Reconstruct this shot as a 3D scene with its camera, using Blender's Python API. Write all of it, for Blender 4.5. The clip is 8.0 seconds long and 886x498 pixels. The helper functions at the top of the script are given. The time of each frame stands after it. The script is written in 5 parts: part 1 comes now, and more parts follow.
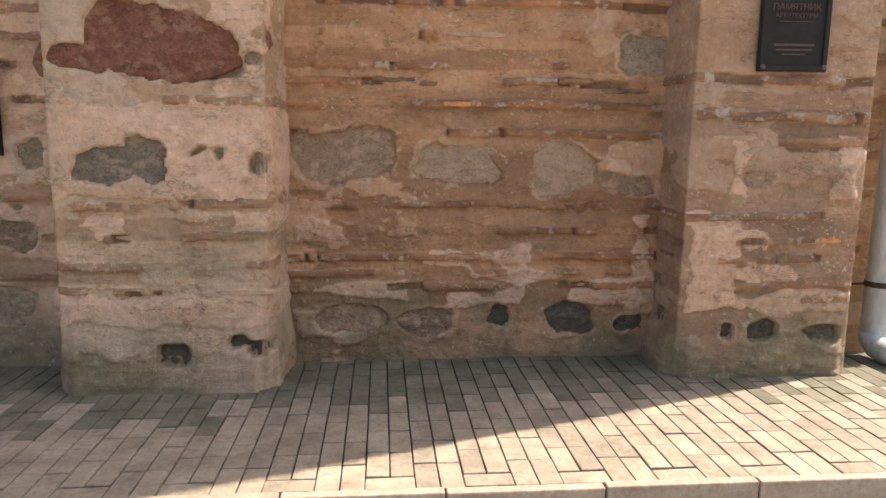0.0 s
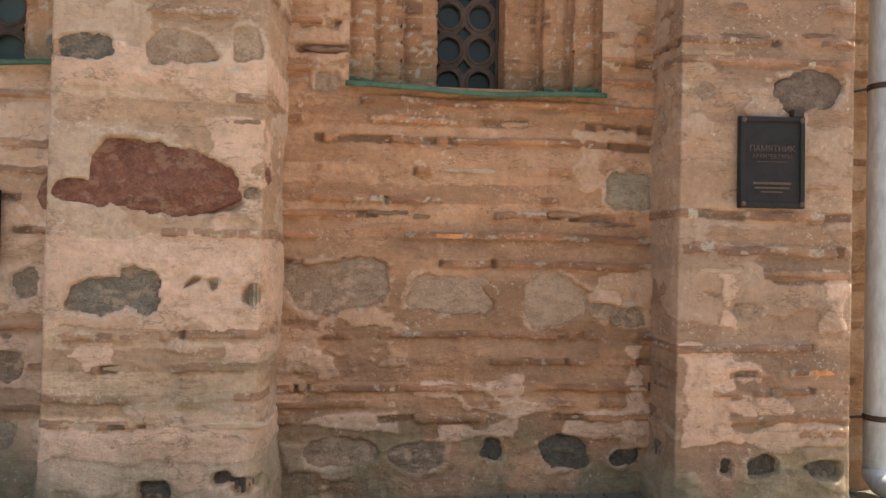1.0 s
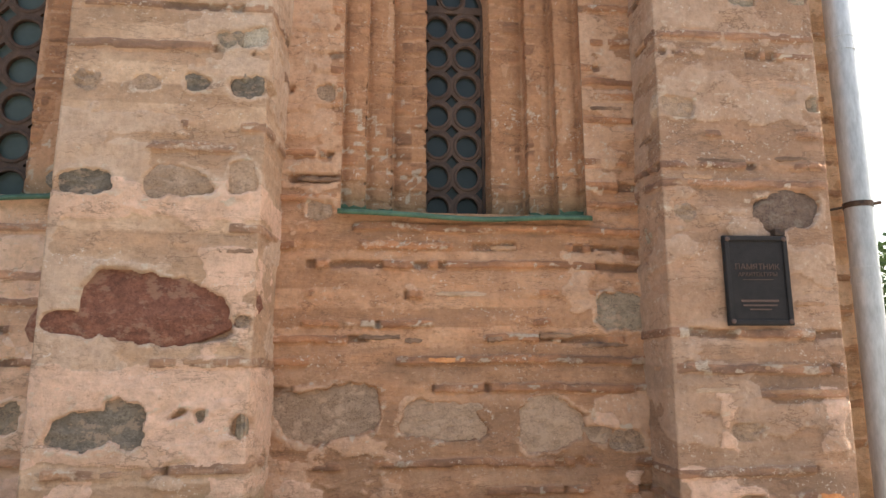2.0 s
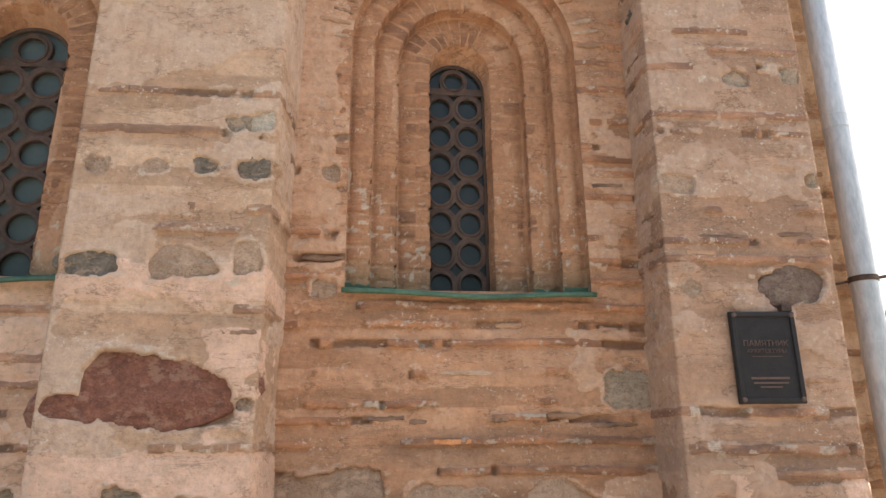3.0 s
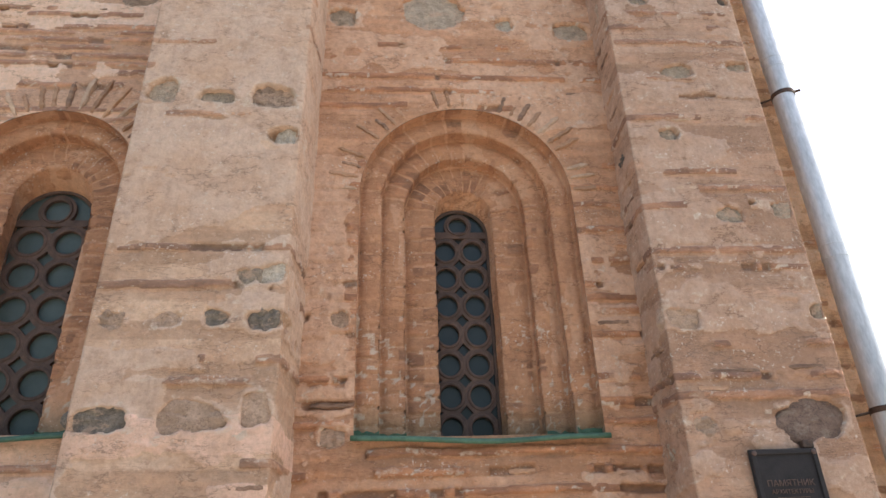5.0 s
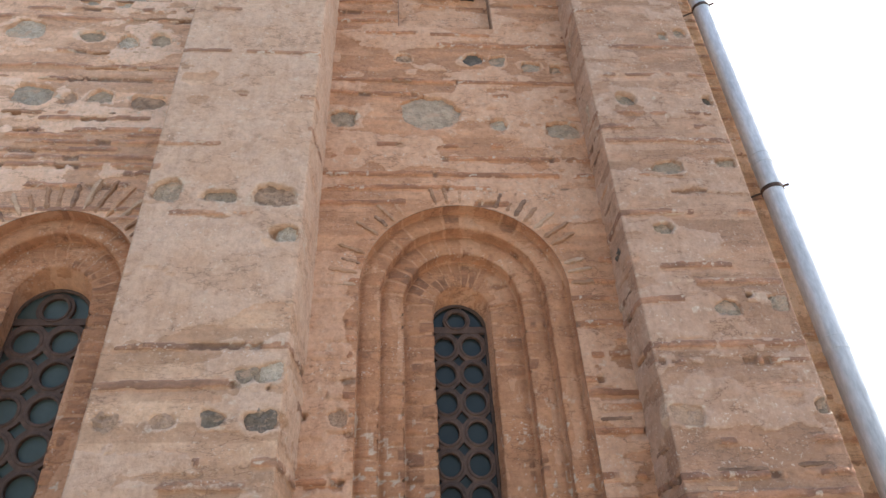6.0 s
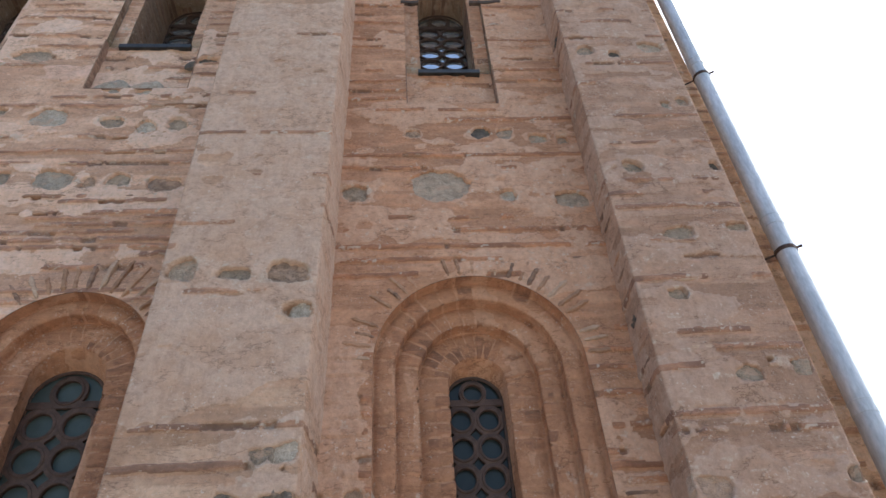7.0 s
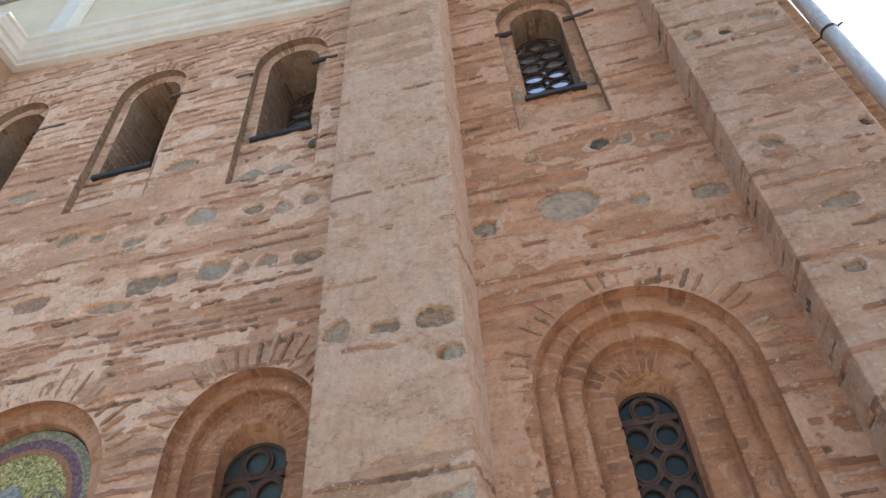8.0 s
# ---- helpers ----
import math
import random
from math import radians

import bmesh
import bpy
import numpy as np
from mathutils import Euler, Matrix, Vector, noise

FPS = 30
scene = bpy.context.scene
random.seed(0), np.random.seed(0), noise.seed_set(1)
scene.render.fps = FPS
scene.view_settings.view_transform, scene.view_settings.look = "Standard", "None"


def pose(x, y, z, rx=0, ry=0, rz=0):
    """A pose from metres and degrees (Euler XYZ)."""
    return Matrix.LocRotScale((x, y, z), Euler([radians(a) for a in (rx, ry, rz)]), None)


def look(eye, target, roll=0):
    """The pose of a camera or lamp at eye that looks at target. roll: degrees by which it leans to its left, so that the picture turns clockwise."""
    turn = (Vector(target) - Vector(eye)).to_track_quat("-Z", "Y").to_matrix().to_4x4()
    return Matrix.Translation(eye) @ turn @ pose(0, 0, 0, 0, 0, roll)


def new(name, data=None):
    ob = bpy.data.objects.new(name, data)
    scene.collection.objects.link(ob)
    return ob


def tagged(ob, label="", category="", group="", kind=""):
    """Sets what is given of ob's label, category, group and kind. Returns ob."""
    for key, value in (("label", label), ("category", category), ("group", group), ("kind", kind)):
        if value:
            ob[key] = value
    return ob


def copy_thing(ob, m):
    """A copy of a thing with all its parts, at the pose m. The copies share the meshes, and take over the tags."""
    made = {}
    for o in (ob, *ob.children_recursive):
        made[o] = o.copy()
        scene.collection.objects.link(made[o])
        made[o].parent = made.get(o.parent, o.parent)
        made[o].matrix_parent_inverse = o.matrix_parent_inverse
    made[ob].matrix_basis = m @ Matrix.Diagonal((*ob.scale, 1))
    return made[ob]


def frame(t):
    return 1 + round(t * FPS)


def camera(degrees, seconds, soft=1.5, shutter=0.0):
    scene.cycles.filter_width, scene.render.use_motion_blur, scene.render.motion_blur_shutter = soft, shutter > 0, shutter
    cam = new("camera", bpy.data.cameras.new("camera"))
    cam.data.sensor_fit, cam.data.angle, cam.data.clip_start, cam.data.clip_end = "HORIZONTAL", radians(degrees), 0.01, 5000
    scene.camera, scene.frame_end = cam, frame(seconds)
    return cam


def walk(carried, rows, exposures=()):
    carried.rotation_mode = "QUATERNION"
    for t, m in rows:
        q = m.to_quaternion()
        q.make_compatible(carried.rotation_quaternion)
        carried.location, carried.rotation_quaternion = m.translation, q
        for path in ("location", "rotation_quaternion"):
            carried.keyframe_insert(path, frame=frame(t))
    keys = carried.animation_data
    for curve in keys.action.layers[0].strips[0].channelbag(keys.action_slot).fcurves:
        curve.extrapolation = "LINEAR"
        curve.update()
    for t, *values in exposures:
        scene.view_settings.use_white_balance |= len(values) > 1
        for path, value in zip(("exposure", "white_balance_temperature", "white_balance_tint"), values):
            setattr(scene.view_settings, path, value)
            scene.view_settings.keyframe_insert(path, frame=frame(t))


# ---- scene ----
cam = camera(65.7, 8.0)
PATH = [
    (0, (0.547, -3.903, 1.277), (0.726, -1.935, 0.965), 0.7),
    (0.5, (0.544, -3.906, 1.309), (0.735, -1.919, 1.186), 0.8),
    (1, (0.55, -3.917, 1.334), (0.746, -1.927, 1.371), 1.0),
    (1.5, (0.555, -3.917, 1.348), (0.758, -1.937, 1.55), 0.6),
    (2, (0.551, -3.928, 1.372), (0.765, -1.975, 1.746), -0.2),
    (2.2, (0.545, -3.926, 1.371), (0.761, -1.986, 1.809), -0.3),
    (3.3, (0.549, -3.944, 1.437), (0.741, -2.048, 2.043), -0.8),
    (3.5, (0.534, -3.958, 1.441), (0.725, -2.072, 2.077), -1.1),
    (4, (0.587, -3.981, 1.423), (0.749, -2.132, 2.168), -1.3),
    (5.3, (0.571, -4.009, 1.467), (0.732, -2.275, 2.452), -2.5),
    (5.5, (0.561, -3.999, 1.47), (0.724, -2.291, 2.498), -2.7),
    (6, (0.566, -4.042, 1.494), (0.732, -2.411, 2.64), -3.1),
    (6.5, (0.567, -4.05, 1.494), (0.737, -2.484, 2.727), -3.4),
    (7, (0.561, -4.051, 1.508), (0.693, -2.542, 2.814), -4.2),
    (7.5, (0.566, -4.037, 1.509), (0.512, -2.581, 2.879), -3.2),
    (8, (0.579, -3.999, 1.499), (0.321, -2.599, 2.904), -4.5),
]
walk(cam, [(t, look(eye, target, roll)) for t, eye, target, roll in PATH],
     [(0, 1.06, 7200, 9), (0.5, 1.06, 7400, 9), (1, 1.28, 7400, 9), (2, 1.42, 7200, 9), (4, 1.44, 6850, 9), (5.5, 1.36, 6450, 9), (6.5, 1.19, 6100, 9), (7, 0.94, 5850, 8), (7.5, 0.96, 5900, 8), (8, 1.10, 6150, 8)])

# ---------------------------------------------------------------- sun, sky
SUN_EL, SUN_AZ = 57.0, 18.5          # degrees; azimuth from +x towards +y
world = bpy.data.worlds.new("sky")
scene.world = world
world.use_nodes = True
wn, wl = world.node_tree.nodes, world.node_tree.links
sky = wn.new("ShaderNodeTexSky")
sky.sky_type = "NISHITA"
sky.sun_disc = False
sky.sun_elevation = radians(SUN_EL)
sky.sun_rotation = radians(90 - SUN_AZ)
sky.air_density, sky.dust_density, sky.ozone_density = 1.3, 3.0, 1.0
wn["Background"].inputs["Strength"].default_value = 0.15
wl.new(sky.outputs[0], wn["Background"].inputs["Color"])

sun_data = bpy.data.lights.new("sun", "SUN")
sun_data.energy, sun_data.angle, sun_data.color = 5.0, radians(0.53), (1.0, 0.95, 0.87)
sun = new("sun", sun_data)
sun_dir = Vector((math.cos(radians(SUN_EL)) * math.cos(radians(SUN_AZ)), math.cos(radians(SUN_EL)) * math.sin(radians(SUN_AZ)), math.sin(radians(SUN_EL))))
sun.matrix_world = look(sun_dir * 30, (0, 0, 0))


# ---------------------------------------------------------------- noise
def lattice(ix, iy, seed):
    h = (ix * 374761393 + iy * 668265263 + seed * 974634777) & 0xFFFFFFFF
    h = ((h ^ (h >> 13)) * 1274126177) & 0xFFFFFFFF
    h = h ^ (h >> 16)
    return (h & 0xFFFF) / 65535.0


def vnoise(x, y, seed=0):
    """Smooth value noise, 0 to 1, on arrays."""
    x, y = np.asarray(x, float), np.asarray(y, float)
    ix, iy = np.floor(x).astype(np.int64), np.floor(y).astype(np.int64)
    fx, fy = x - ix, y - iy
    fx, fy = fx * fx * (3 - 2 * fx), fy * fy * (3 - 2 * fy)
    a, b = lattice(ix, iy, seed), lattice(ix + 1, iy, seed)
    c, d = lattice(ix, iy + 1, seed), lattice(ix + 1, iy + 1, seed)
    return (a * (1 - fx) + b * fx) * (1 - fy) + (c * (1 - fx) + d * fx) * fy


def fbm(x, y, seed=0, octaves=4):
    total, amp, norm = 0, 1.0, 0.0
    for i in range(octaves):
        total = total + amp * vnoise(x * 2 ** i, y * 2 ** i, seed + 17 * i)
        norm += amp
        amp *= 0.5
    return total / norm


def step(a, b, v):
    t = np.clip((v - a) / (b - a), 0, 1)
    return t * t * (3 - 2 * t)


# ---------------------------------------------------------------- materials
def material(name, rough=0.85, metal=0.0):
    m = bpy.data.materials.new(name)
    m.use_nodes = True
    b = m.node_tree.nodes["Principled BSDF"]
    b.inputs["Roughness"].default_value = rough
    b.inputs["Metallic"].default_value = metal
    return m, m.node_tree.nodes, m.node_tree.links, b


def mixed(nodes, links, fac, a, b, blend="MIX"):
    n = nodes.new("ShaderNodeMix")
    n.data_type, n.blend_type = "RGBA", blend
    for sock, v in ((n.inputs[0], fac), (n.inputs[6], a), (n.inputs[7], b)):
        if isinstance(v, (int, float)):
            sock.default_value = v
        elif isinstance(v, tuple):
            sock.default_value = (*v, 1.0)
        else:
            links.new(v, sock)
    return n.outputs[2]


def noise_tex(nodes, links, scale, detail=5.0, rough=0.6, stretch=(1, 1, 1), coords="Object"):
    tc, mp, n = nodes.new("ShaderNodeTexCoord"), nodes.new("ShaderNodeMapping"), nodes.new("ShaderNodeTexNoise")
    mp.inputs["Scale"].default_value = stretch
    if coords == "World":
        links.new(nodes.new("ShaderNodeNewGeometry").outputs["Position"], mp.inputs[0])
    else:
        links.new(tc.outputs[coords], mp.inputs[0])
    links.new(mp.outputs[0], n.inputs["Vector"])
    n.inputs["Scale"].default_value, n.inputs["Detail"].default_value, n.inputs["Roughness"].default_value = scale, detail, rough
    return n.outputs["Fac"]


def ramp(nodes, links, fac, stops):
    r = nodes.new("ShaderNodeValToRGB")
    els = r.color_ramp.elements
    while len(els) < len(stops):
        els.new(0.5)
    for e, (p, c) in zip(els, stops):
        e.position, e.color = p, (*(c if isinstance(c, tuple) else (c, c, c)), 1)
    links.new(fac, r.inputs[0])
    return r.outputs[0]


def bump(nodes, links, bsdf, height, strength=0.5, distance=0.005):
    b = nodes.new("ShaderNodeBump")
    b.inputs["Strength"].default_value, b.inputs["Distance"].default_value = strength, distance
    links.new(height, b.inputs["Height"])
    links.new(b.outputs[0], bsdf.inputs["Normal"])


def masonry(name, mortar, plaster, brick):
    """Old wall: bed mortar, patches of plaster, thin bricks, limewash, damp, moss and painted shade in eaten bricks, by
    the coat that lies on each spot.
    """
    m, N, L, b = material(name, 0.92)
    at = N.new("ShaderNodeAttribute")
    at.attribute_name = "coat"
    sep = N.new("ShaderNodeSeparateColor")
    L.new(at.outputs["Color"], sep.inputs[0])
    at2 = N.new("ShaderNodeAttribute")
    at2.attribute_name = "grime_shade"
    sep2 = N.new("ShaderNodeSeparateColor")
    L.new(at2.outputs["Color"], sep2.inputs[0])
    fine = noise_tex(N, L, 15, 9, 0.72)
    blotch = noise_tex(N, L, 3.6, 7, 0.68)
    streak = noise_tex(N, L, 5, 7, 0.62, (0.5, 0.5, 1.9))
    run = noise_tex(N, L, 6, 5, 0.6, (2.2, 2.2, 0.35))
    speck = noise_tex(N, L, 95, 3, 0.6)
    edge = noise_tex(N, L, 30, 8, 0.75)

    def crisp(sock, lo=0.40, hi=0.60, amp=0.9):
        """Frays the edge of a coat below the size of the mesh."""
        off = N.new("ShaderNodeMath")
        off.operation = "MULTIPLY_ADD"
        L.new(edge, off.inputs[0])
        off.inputs[1].default_value, off.inputs[2].default_value = amp, -0.5 * amp
        add = N.new("ShaderNodeMath")
        add.operation = "ADD"
        L.new(off.outputs[0], add.inputs[0])
        L.new(sock, add.inputs[1])
        mr = N.new("ShaderNodeMapRange")
        mr.interpolation_type = "SMOOTHSTEP"
        mr.inputs["From Min"].default_value, mr.inputs["From Max"].default_value = lo, hi
        L.new(add.outputs[0], mr.inputs["Value"])
        mul = N.new("ShaderNodeMath")
        mul.operation = "MULTIPLY"
        L.new(mr.outputs[0], mul.inputs[0])
        mul.inputs[1].default_value = 0.9
        return mul.outputs[0]

    scaled = lambda c, f: tuple(v * k for v, k in zip(c, f))
    c = mixed(N, L, sep2.outputs[2], scaled(mortar, (0.74, 0.67, 0.60)), scaled(mortar, (1.16, 1.14, 1.10)))
    c = mixed(N, L, ramp(N, L, blotch, [(0.42, 0.0), (0.60, 0.7)]), c, scaled(mortar, (0.80, 0.70, 0.62)))
    c = mixed(N, L, ramp(N, L, streak, [(0.50, 0.0), (0.62, 0.45)]), c, scaled(brick, (1.2, 1.3, 1.35)))
    p = mixed(N, L, ramp(N, L, blotch, [(0.40, 0.0), (0.60, 1.0)]), plaster, scaled(plaster, (0.93, 0.86, 0.79)))
    p = mixed(N, L, ramp(N, L, run, [(0.55, 0.0), (0.68, 0.45)]), p, scaled(plaster, (0.72, 0.66, 0.60)))
    c = mixed(N, L, crisp(sep.outputs[0]), c, p)
    c = mixed(N, L, crisp(sep.outputs[1], 0.32, 0.55), c, mixed(N, L, ramp(N, L, streak, [(0.42, 0.0), (0.58, 1.0)]), brick, scaled(brick, (0.50, 0.50, 0.56))))
    pk = N.new("ShaderNodeAttribute")
    pk.attribute_name = "pink"
    c = mixed(N, L, crisp(pk.outputs["Fac"], 0.36, 0.52), c, mixed(N, L, ramp(N, L, blotch, [(0.40, 0.0), (0.60, 1.0)]), (0.73, 0.47, 0.345), (0.60, 0.38, 0.265)))
    c = mixed(N, L, crisp(sep.outputs[2], 0.30, 0.60, 0.8), c, (0.54, 0.425, 0.325))
    c = mixed(N, L, sep2.outputs[0], c, (0.125, 0.080, 0.052))
    c = mixed(N, L, sep2.outputs[1], c, (0.20, 0.182, 0.105))
    g = ramp(N, L, fine, [(0.30, 0.60), (0.5, 1.0), (0.72, 1.28)])
    c = mixed(N, L, 0.42, c, g, "MULTIPLY")
    c = mixed(N, L, 0.2, c, ramp(N, L, edge, [(0.34, 0.66), (0.5, 1.0), (0.66, 1.26)]), "MULTIPLY")
    # thin dark gaps along the beds
    lamina = noise_tex(N, L, 8.5, 9, 0.66, (0.30, 0.30, 2.5))
    seam = ramp(N, L, lamina, [(0.488, 0.0), (0.497, 1.0), (0.503, 1.0), (0.512, 0.0)])
    patchy = noise_tex(N, L, 2.3, 5, 0.7, (1, 1, 1.6))
    seam = mixed(N, L, 1.0, seam, ramp(N, L, patchy, [(0.47, 0.0), (0.57, 0.75)]), "MULTIPLY")
    seam = mixed(N, L, 1.0, seam, ramp(N, L, sep.outputs[0], [(0.2, 1.0), (0.7, 0.15)]), "MULTIPLY")
    c = mixed(N, L, seam, c, scaled(mortar, (0.40, 0.36, 0.34)))
    crack = noise_tex(N, L, 3.2, 9, 0.62, (0.75, 0.75, 1.7))
    line = ramp(N, L, crack, [(0.488, 0.0), (0.497, 1.0), (0.503, 1.0), (0.512, 0.0)])
    where = ramp(N, L, blotch, [(0.46, 0.0), (0.56, 0.65)])
    c = mixed(N, L, mixed(N, L, 1.0, line, where, "MULTIPLY"), c, scaled(mortar, (0.36, 0.32, 0.30)))
    flake = noise_tex(N, L, 24, 6, 0.62, (0.8, 0.8, 1.25))
    c = mixed(N, L, ramp(N, L, flake, [(0.62, 0.0), (0.65, 0.35)]), c, scaled(plaster, (1.10, 1.08, 1.06)))
    c = mixed(N, L, ramp(N, L, flake, [(0.335, 0.45), (0.365, 0.0)]), c, scaled(brick, (0.62, 0.62, 0.66)))
    # crumbs of old limewash, in drifts
    drift = ramp(N, L, noise_tex(N, L, 3.1, 6, 0.7, (0.6, 0.6, 1.9)), [(0.50, 0.0), (0.60, 1.0)])
    crumb = ramp(N, L, noise_tex(N, L, 48, 4, 0.62), [(0.60, 0.0), (0.635, 0.65)])
    c = mixed(N, L, mixed(N, L, 1.0, drift, crumb, "MULTIPLY"), c, (0.66, 0.555, 0.455))
    c = mixed(N, L, ramp(N, L, speck, [(0.665, 0.0), (0.72, 0.35)]), c, (0.60, 0.49, 0.39))
    L.new(c, b.inputs["Base Color"])
    total = fine
    for sock, k in ((speck, 0.22), (flake, 0.40), (lamina, 0.4), (edge, 0.35)):
        h = N.new("ShaderNodeMath")
        h.operation = "MULTIPLY_ADD"
        L.new(sock, h.inputs[0])
        h.inputs[1].default_value = k
        L.new(total, h.inputs[2])
        total = h.outputs[0]
    bump(N, L, b, total, 0.85, 0.015)
    return m


def grainy(name, dark, light, scale=14, rough=0.85, relief=0.4, metal=0.0, per_piece=0.25, stretch=(1, 1, 1), dist=0.004, grit=0.7, coords="Object"):
    """A plain mineral, metal or paint surface with two scales of variation, and a little from piece to piece."""
    m, N, L, b = material(name, rough, metal)
    big = noise_tex(N, L, scale, 5, 0.65, stretch, coords)
    small = noise_tex(N, L, scale * 7, 4, 0.65, stretch, coords)
    c = mixed(N, L, ramp(N, L, big, [(0.33, 0.0), (0.67, 1.0)]), dark, light)
    c = mixed(N, L, grit, c, ramp(N, L, small, [(0.3, 0.7), (0.7, 1.2)]), "MULTIPLY")
    if per_piece:
        oi = N.new("ShaderNodeObjectInfo")
        r = ramp(N, L, oi.outputs["Random"], [(0.0, 1 - per_piece), (1.0, 1 + per_piece)])
        c = mixed(N, L, 1.0, c, r, "MULTIPLY")
    L.new(c, b.inputs["Base Color"])
    if relief:
        bump(N, L, b, small, relief, dist)
    return m


MAT_BAY = masonry("old_masonry_brown", (0.525, 0.302, 0.187), (0.61, 0.380, 0.254), (0.53, 0.242, 0.122))
MAT_PALE = masonry("old_masonry_pale", (0.55, 0.377, 0.266), (0.565, 0.398, 0.294), (0.49, 0.265, 0.155))
MAT_WEST = masonry("old_masonry_light", (0.68, 0.455, 0.325), (0.77, 0.55, 0.415), (0.56, 0.295, 0.177))
MAT_ARCH = masonry("old_masonry_orange", (0.475, 0.254, 0.146), (0.545, 0.312, 0.19), (0.49, 0.228, 0.115))
MAT_EAST = masonry("old_masonry_dun", (0.455, 0.297, 0.21), (0.49, 0.328, 0.237), (0.44, 0.225, 0.132))
# corner strip: the light it catches is put into a brighter orange
MAT_STRIP = masonry("lit_orange_brick", (0.62, 0.405, 0.25), (0.70, 0.48, 0.32), (0.58, 0.30, 0.155))
# window recesses: their shade is put into a darker plaster colour
MAT_REVEAL = masonry("shaded_reveal_plaster", (0.30, 0.21, 0.145), (0.34, 0.25, 0.18), (0.33, 0.18, 0.105))


def stone_material(name, dark, light, rough=0.85, crust=0.7, cover=(0.53, 0.36, 0.25)):
    """Split field stone: mottled, veined and lichen-flecked, smeared over with old mortar, a little different from stone to stone."""
    m, N, L, b = material(name, rough)
    big, mid, small = noise_tex(N, L, 6.5, 6, 0.68, coords="World"), noise_tex(N, L, 17, 8, 0.72, coords="World"), noise_tex(N, L, 85, 4, 0.65, coords="World")
    vein = noise_tex(N, L, 9, 8, 0.65, (1, 1, 1.6), "World")
    smear = noise_tex(N, L, 11, 8, 0.72, (0.8, 1, 1.3), "World")
    c = mixed(N, L, ramp(N, L, mid, [(0.36, 0.0), (0.62, 1.0)]), dark, light)
    c = mixed(N, L, ramp(N, L, big, [(0.40, 0.0), (0.62, 0.55)]), c, tuple(0.55 * (p + q) for p, q in zip(dark, light)))
    c = mixed(N, L, ramp(N, L, vein, [(0.485, 0.0), (0.497, 0.6), (0.503, 0.6), (0.515, 0.0)]), c, tuple(0.5 * v for v in dark))
    c = mixed(N, L, 0.55, c, ramp(N, L, small, [(0.3, 0.65), (0.7, 1.3)]), "MULTIPLY")
    oi = N.new("ShaderNodeObjectInfo")
    c = mixed(N, L, 1.0, c, ramp(N, L, oi.outputs["Random"], [(0.0, 0.84), (1.0, 1.2)]), "MULTIPLY")
    c = mixed(N, L, ramp(N, L, smear, [(0.53, 0.0), (0.575, crust)]), c, cover)
    L.new(c, b.inputs["Base Color"])
    total = mid
    for sock, k in ((small, 0.25), (vein, 0.6), (smear, 0.6)):
        h = N.new("ShaderNodeMath")
        h.operation = "MULTIPLY_ADD"
        L.new(sock, h.inputs[0])
        h.inputs[1].default_value = k
        L.new(total, h.inputs[2])
        total = h.outputs[0]
    bump(N, L, b, total, 0.9, 0.03)
    return m


MAT_STONE = {
    "grey": stone_material("field_stone_grey", (0.265, 0.198, 0.142), (0.46, 0.36, 0.262), crust=0.8),
    "dark": stone_material("field_stone_dark", (0.056, 0.046, 0.037), (0.165, 0.132, 0.10), 0.75, 0.35, (0.24, 0.18, 0.13)),
    "slate": stone_material("field_stone_slate", (0.14, 0.112, 0.088), (0.31, 0.25, 0.19), 0.8, 0.5),
    "umber": stone_material("field_stone_umber", (0.13, 0.080, 0.058), (0.27, 0.175, 0.128), 0.8, 0.35, (0.33, 0.27, 0.21)),
    "red": stone_material("field_stone_red", (0.15, 0.050, 0.030), (0.33, 0.130, 0.078), 0.8, 0.5, (0.40, 0.23, 0.155)),
    "brown": stone_material("field_stone_brown", (0.26, 0.17, 0.115), (0.44, 0.30, 0.21), crust=0.85),
    "wash": stone_material("field_stone_washed", (0.36, 0.235, 0.158), (0.48, 0.325, 0.225), crust=0.8),
    "pale": stone_material("field_stone_pale", (0.33, 0.265, 0.20), (0.55, 0.47, 0.37), crust=0.65),
}
LONG = (0.5, 1, 1.6)
MAT_BRICK = grainy("thin_brick_orange", (0.33, 0.175, 0.10), (0.50, 0.305, 0.19), 12, 0.92, 0.9, per_piece=0.2, stretch=LONG, grit=0.6, dist=0.008, coords="World")
MAT_BRICK_DARK = grainy("thin_brick_dark", (0.15, 0.085, 0.058), (0.40, 0.245, 0.16), 13, 0.92, 0.9, per_piece=0.2, stretch=LONG, grit=0.6, dist=0.008, coords="World")
MAT_BRICK_PALE = grainy("thin_brick_pale", (0.42, 0.275, 0.18), (0.57, 0.40, 0.28), 12, 0.92, 0.9, per_piece=0.12, stretch=LONG, grit=0.6, dist=0.008, coords="World")
MAT_PAVER = grainy("concrete_paver", (0.20, 0.156, 0.12), (0.345, 0.275, 0.212), 6, 0.88, 0.6, per_piece=0.14, coords="World")
# moss along the wall foot, with the wall's shade put into the colour
MAT_PAVER_MOSS_SHADE = grainy("mossy_shaded_concrete_paver", (0.095, 0.085, 0.058), (0.19, 0.162, 0.116), 5, 0.92, 0.6, per_piece=0.15, coords="World")
MAT_JOINT = grainy("paver_joint_sand", (0.05, 0.042, 0.034), (0.11, 0.09, 0.07), 20, 0.95, 0.5, per_piece=0)
MAT_KERB = grainy("kerb_concrete", (0.27, 0.20, 0.155), (0.39, 0.305, 0.24), 8, 0.85, 0.5, per_piece=0.1)
